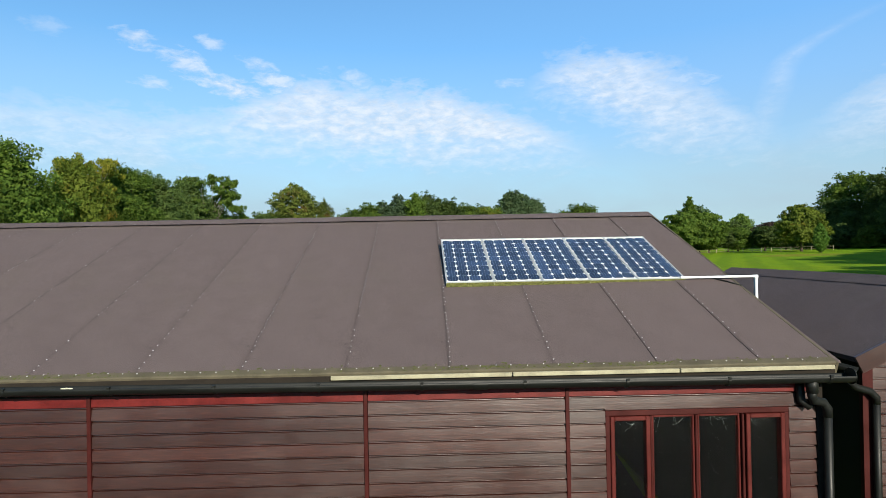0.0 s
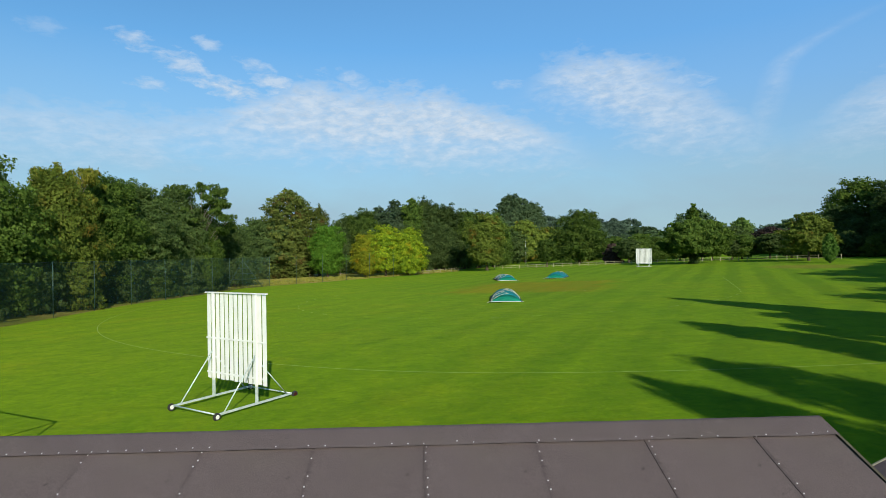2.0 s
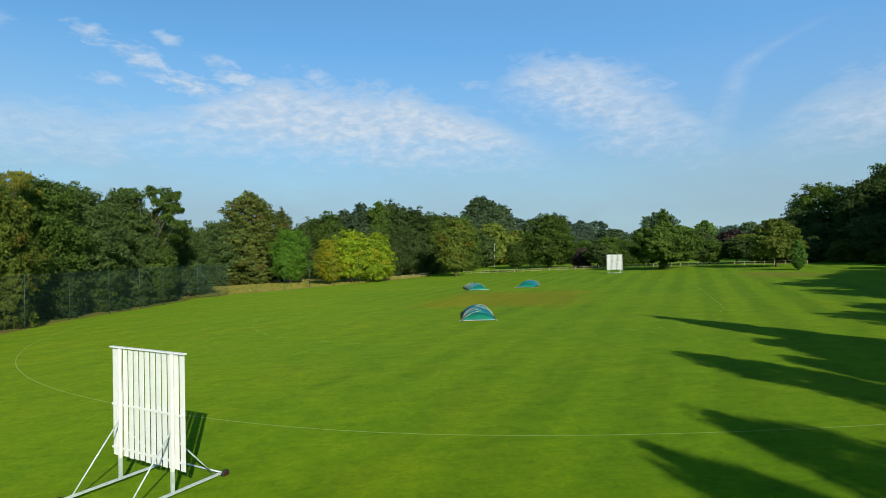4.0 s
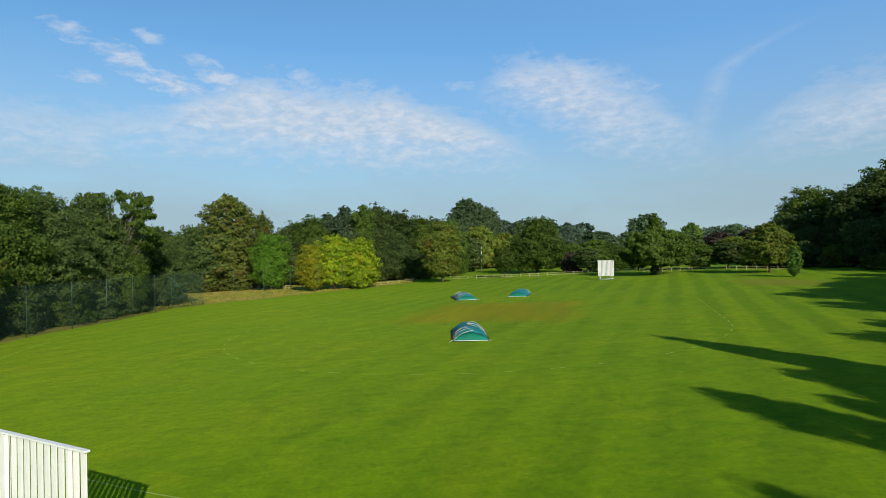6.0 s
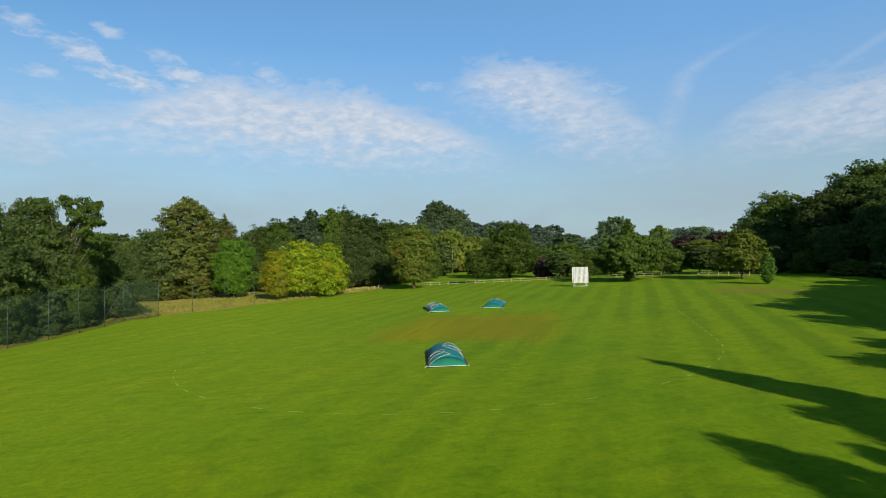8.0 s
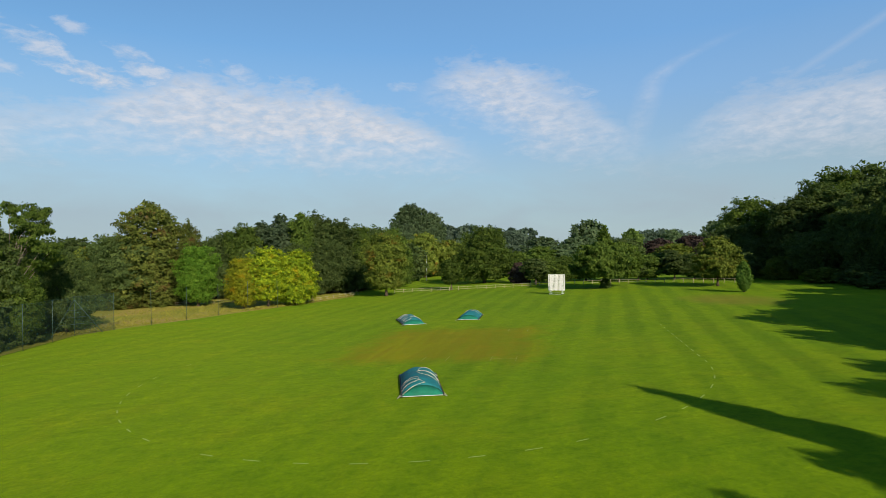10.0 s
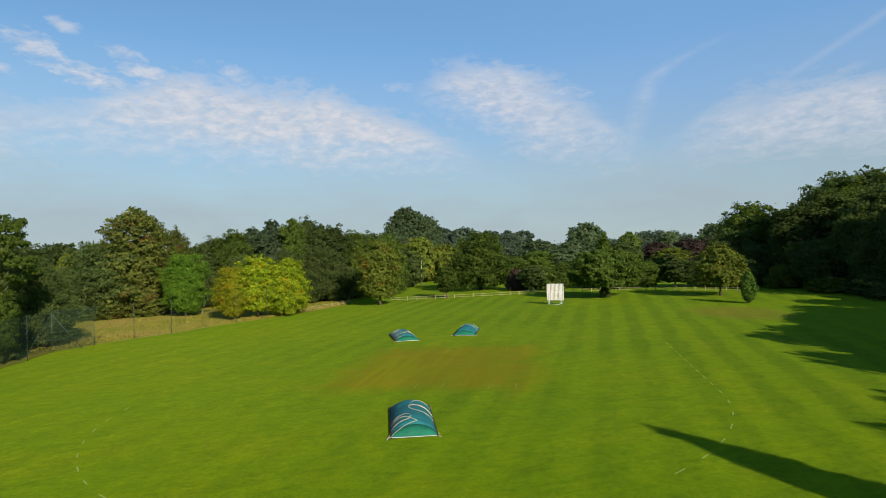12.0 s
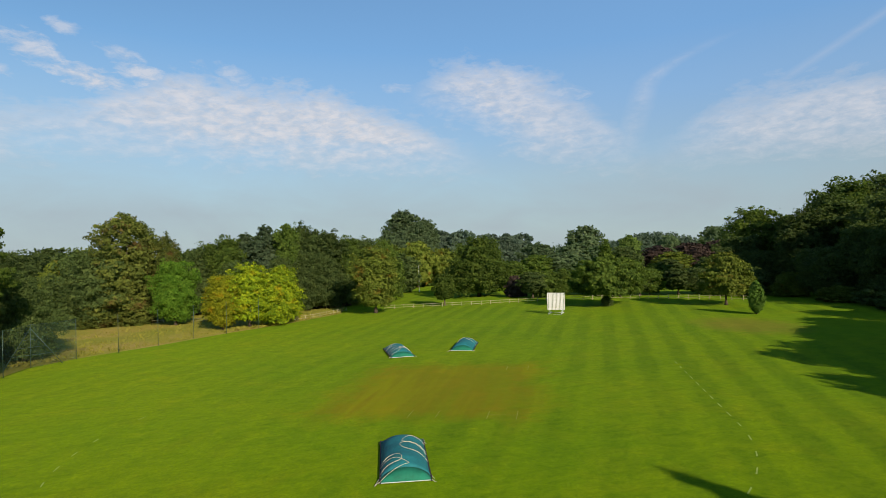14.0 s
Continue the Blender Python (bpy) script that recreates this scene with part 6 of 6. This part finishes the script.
# ---------------------------------------------------------------- clouds, far beyond the rest
def cloud_material():
    q = Mat("thin_cloud")
    m = q.m
    q.t.nodes.remove(q.b)
    uv = q.t.nodes.new("ShaderNodeUVMap")
    sep = q.t.nodes.new("ShaderNodeSeparateXYZ")
    q.link(uv.outputs[0], sep.inputs[0])
    A, E = sep.outputs["X"], sep.outputs["Y"]      # degrees round and degrees up
    bend = q.t.nodes.new("ShaderNodeMapping")
    bend.inputs["Scale"].default_value = (0.075, 0.21, 1)
    bend.inputs["Rotation"].default_value = (0, 0, radians(6))
    q.link(uv.outputs[0], bend.inputs["Vector"])
    big = q.noise(1.0, 9, 0.62, bend.outputs[0], 0.5)
    fine_m = q.t.nodes.new("ShaderNodeMapping")
    fine_m.inputs["Scale"].default_value = (0.55, 1.25, 1)
    fine_m.inputs["Rotation"].default_value = (0, 0, radians(-12))
    q.link(uv.outputs[0], fine_m.inputs["Vector"])
    fine = q.noise(1.0, 6, 0.6, fine_m.outputs[0], 0.3)
    ripple_m = q.t.nodes.new("ShaderNodeMapping")
    ripple_m.inputs["Scale"].default_value = (0.9, 2.3, 1)
    ripple_m.inputs["Rotation"].default_value = (0, 0, radians(-16))
    q.link(uv.outputs[0], ripple_m.inputs["Vector"])

    def patch(a, e, ra, re, tilt=0.0):
        """A soft oval of cloud round (a, e)."""
        da = q.math("SUBTRACT", A, a)
        de = q.math("SUBTRACT", q.math("SUBTRACT", E, e), q.math("MULTIPLY", da, tilt))
        r = q.math("ADD", q.math("POWER", q.math("ABSOLUTE", q.math("DIVIDE", da, ra)), 2.0), q.math("POWER", q.math("ABSOLUTE", q.math("DIVIDE", de, re)), 2.0))
        return q.value(r, 1.0, 0.0)

    def curve(source, points, lo, hi, scale):
        """A smooth curve through (degrees, value) points."""
        n = q.t.nodes.new("ShaderNodeFloatCurve")
        c = n.mapping.curves[0]
        pts = [((x - lo) / (hi - lo), v / scale) for x, v in points]
        c.points[0].location, c.points[1].location = pts[0], pts[-1]
        for p in pts[1:-1]:
            c.points.new(*p)
        n.mapping.update()
        q.link(q.value(source, lo, hi), n.inputs["Value"])
        return q.math("MULTIPLY", n.outputs[0], scale)

    # ragged banks: a crisp upper edge, fading downwards into the veil
    ragged = q.math("ADD", E, q.math("ADD", q.math("MULTIPLY", q.math("SUBTRACT", big, 0.5), 6.0), q.math("MULTIPLY", q.math("SUBTRACT", fine, 0.5), 4.2)))
    ripple = q.noise(1.0, 5, 0.62, ripple_m.outputs[0], 0.35)
    thick = q.value(q.math("ADD", q.math("MULTIPLY", fine, 0.45), q.math("MULTIPLY", ripple, 0.55)), 0.36, 0.60, 0.58, 1.0)
    mask = None
    for top, dense, foot, soft in BANKS:
        lo, hi = top[0][0], top[-1][0]
        depth = q.math("SUBTRACT", curve(A, top, lo, hi, 40.0), ragged)
        rise = q.math("SUBTRACT", ragged, curve(A, foot, lo, hi, 40.0))
        k = q.math("MULTIPLY", q.value(depth, -1.0, 1.1), q.value(rise, 0.0, soft))
        k = q.math("MULTIPLY", k, curve(A, dense, lo, hi, 1.0))
        mask = k if mask is None else q.math("MAXIMUM", mask, k)
    mask = q.math("MULTIPLY", mask, thick)
    for args in WISPS:
        k = q.math("ADD", patch(*args[:5]), q.math("MULTIPLY", q.math("SUBTRACT", fine, 0.62), 3.0))
        k = q.math("MULTIPLY", q.value(k, 0.0, 0.9), q.value(patch(*args[:5]), 0.0, 0.3))
        mask = q.math("MAXIMUM", mask, q.math("MULTIPLY", k, args[5]))
    # an old, bent trail
    bent = q.math("ABSOLUTE", q.math("SUBTRACT", A, curve(E, [(8.0, 28.6), (11.0, 29.2), (13.5, 30.1), (16.4, 31.6), (18.2, 35.7), (19.5, 40.0)], 8.0, 19.5, 60.0)))
    bent = q.math("MULTIPLY", q.value(bent, 1.5, 0.0), q.math("MULTIPLY", q.value(E, 19.2, 16.5), q.value(E, 8.0, 11.0)))
    mask = q.math("MAXIMUM", mask, q.math("MULTIPLY", bent, q.value(fine, 0.3, 0.7, 0.10, 0.30)))
    # thin haze, thicker low down
    veil = q.math("MULTIPLY", q.value(E, 20.0, 4.5, 0.0, 0.95), q.value(big, 0.25, 0.7, 0.80, 1.0))
    # a vapour trail
    trail_d = q.math("SUBTRACT", E, q.math("ADD", 13.4, q.math("MULTIPLY", q.math("SUBTRACT", A, 40.0), 0.52)))
    trail = q.math("MULTIPLY", q.value(q.math("ABSOLUTE", trail_d), 0.55, 0.0), q.math("MULTIPLY", q.value(A, 38.5, 43.0), 0.16))
    white = q.math("MAXIMUM", q.math("MULTIPLY", mask, 0.92), trail, True)
    # blue glow added high up to brighten the sky, stronger away from the left
    high = q.math("MULTIPLY", q.value(A, -25.0, 32.0, 0.06, 0.46), q.value(E, 8.0, 15.0))
    clear = q.math("MULTIPLY", q.math("SUBTRACT", 1.0, veil), q.math("SUBTRACT", 1.0, high))
    alpha = q.math("SUBTRACT", 1.0, q.math("MULTIPLY", q.math("SUBTRACT", 1.0, white), clear), True)
    haze = q.mix(q.math("DIVIDE", high, q.math("MAXIMUM", q.math("ADD", veil, high), 0.001), True), HAZE_COLOUR, HIGH_GLOW)
    # cloud, haze and glow are all given off by the sheet itself
    em = q.t.nodes.new("ShaderNodeEmission")
    q.link(q.mix(q.math("DIVIDE", white, q.math("MAXIMUM", alpha, 0.001), True), haze, q.mix(q.value(fine, 0.35, 0.62), CLOUD_SHADE, CLOUD_COLOUR)), em.inputs["Color"])
    em.inputs["Strength"].default_value = 1.0
    tr = q.t.nodes.new("ShaderNodeBsdfTransparent")
    mx = q.t.nodes.new("ShaderNodeMixShader")
    q.link(alpha, mx.inputs[0])
    q.link(tr.outputs[0], mx.inputs[1])
    q.link(em.outputs[0], mx.inputs[2])
    q.link(mx.outputs[0], q.out.inputs["Surface"])
    return m


CLOUD_COLOUR = (0.50, 0.555, 0.63, 1)
CLOUD_SHADE = (0.40, 0.47, 0.56, 1)
HAZE_COLOUR = (0.262, 0.350, 0.428, 1)
HIGH_GLOW = (0.155, 0.385, 0.76, 1)
# banks of cloud: the upper edge and the weight against the azimuth, and where and over how much their feet fade, in degrees
BANKS = [
    ([(-70, 12.0), (-45, 12.3), (-36, 12.7), (-28, 12.5), (-22.5, 12.9), (-20, 14.4), (-17, 16.0), (-13, 17.2), (-11.5, 16.5), (-7.6, 16.2), (-1.8, 15.9), (3.2, 14.8), (8.4, 13.0), (12, 11.0), (16, 8.5)],
     [(-70, 0.50), (-45, 0.52), (-36, 0.60), (-28, 0.72), (-22, 0.82), (-16, 0.90), (-10, 0.95), (-2, 1.0), (4, 1.0), (9, 0.80), (13, 0.36), (16, 0.0)],
     [(-70, 8.0), (-30, 8.2), (-22, 9.0), (-12, 8.6), (0, 8.2), (8, 7.8), (16, 6.5)], 4.2),
    ([(3, 15.2), (8, 16.4), (10.0, 17.7), (13.0, 18.2), (17, 18.0), (20, 17.2), (23, 16.2), (25.4, 14.5), (27.8, 12.4), (30, 10.2), (33, 8.0)],
     [(3, 0.0), (7, 0.22), (10, 0.66), (14, 0.85), (19, 0.80), (24, 0.62), (28, 0.40), (33, 0.0)],
     [(3, 15.5), (8, 14.6), (12, 13.2), (17, 10.6), (23, 8.4), (33, 7.0)], 4.0),
    ([(29, 8.6), (33, 10.3), (36.5, 12.5), (40, 13.0), (46, 13.4), (50, 12.9), (60, 13.0), (70, 12.0)],
     [(29, 0.0), (33, 0.25), (37, 0.52), (43, 0.72), (50, 0.74), (60, 0.6), (70, 0.6)],
     [(29, 7.0), (45, 7.2), (70, 7.0)], 4.2),
]
# stray wisps: azimuth, elevation, half width, half height, tilt, weight
WISPS = [
    (-29.4, 19.2, 2.4, 1.2, -0.1, 0.60), (-23.0, 19.6, 1.9, 0.8, -0.1, 0.55), (-28.2, 15.6, 2.4, 0.8, -0.05, 0.50), (-36.1, 19.1, 2.2, 1.0, 0.0, 0.22),
    (-25.3, 17.6, 3.0, 1.6, -0.20, 0.70), (-21.0, 15.8, 4.4, 1.3, -0.18, 0.85), (-18.8, 18.0, 2.4, 1.0, -0.25, 0.50), (-17.0, 16.6, 3.2, 1.4, -0.3, 0.75),
    (6.3, 16.7, 2.6, 0.6, 0.0, 0.35), (-9.5, 17.4, 2.2, 1.2, -0.3, 0.45), (22.0, 15.8, 5.0, 0.9, -0.1, 0.40),
]


def build_clouds():
    r = 3900.0
    az_ = np.arange(-70, 71, 2.5)
    el_ = np.arange(0.0, 42, 2.0)
    k = len(az_)
    verts = [(r * math.sin(radians(a)) * math.cos(radians(e)), r * math.cos(radians(a)) * math.cos(radians(e)) + 30, r * math.sin(radians(e))) for e in el_ for a in az_]
    quads = [(j * k + i, j * k + i + 1, (j + 1) * k + i + 1, (j + 1) * k + i) for j in range(len(el_) - 1) for i in range(k - 1)]
    me = arrays_mesh("clouds", verts, quads, cloud_material(), True)
    uv = me.uv_layers.new(name="UVMap")
    flat = np.array([(az_[v % k], el_[v // k]) for q in quads for v in q], dtype=np.float32)
    uv.data.foreach_set("uv", flat.ravel())
    tagged(new("backdrop", me), "thin white altocumulus clouds and a vapour trail in blue sky", "clouds", "", "structure")


build_clouds()
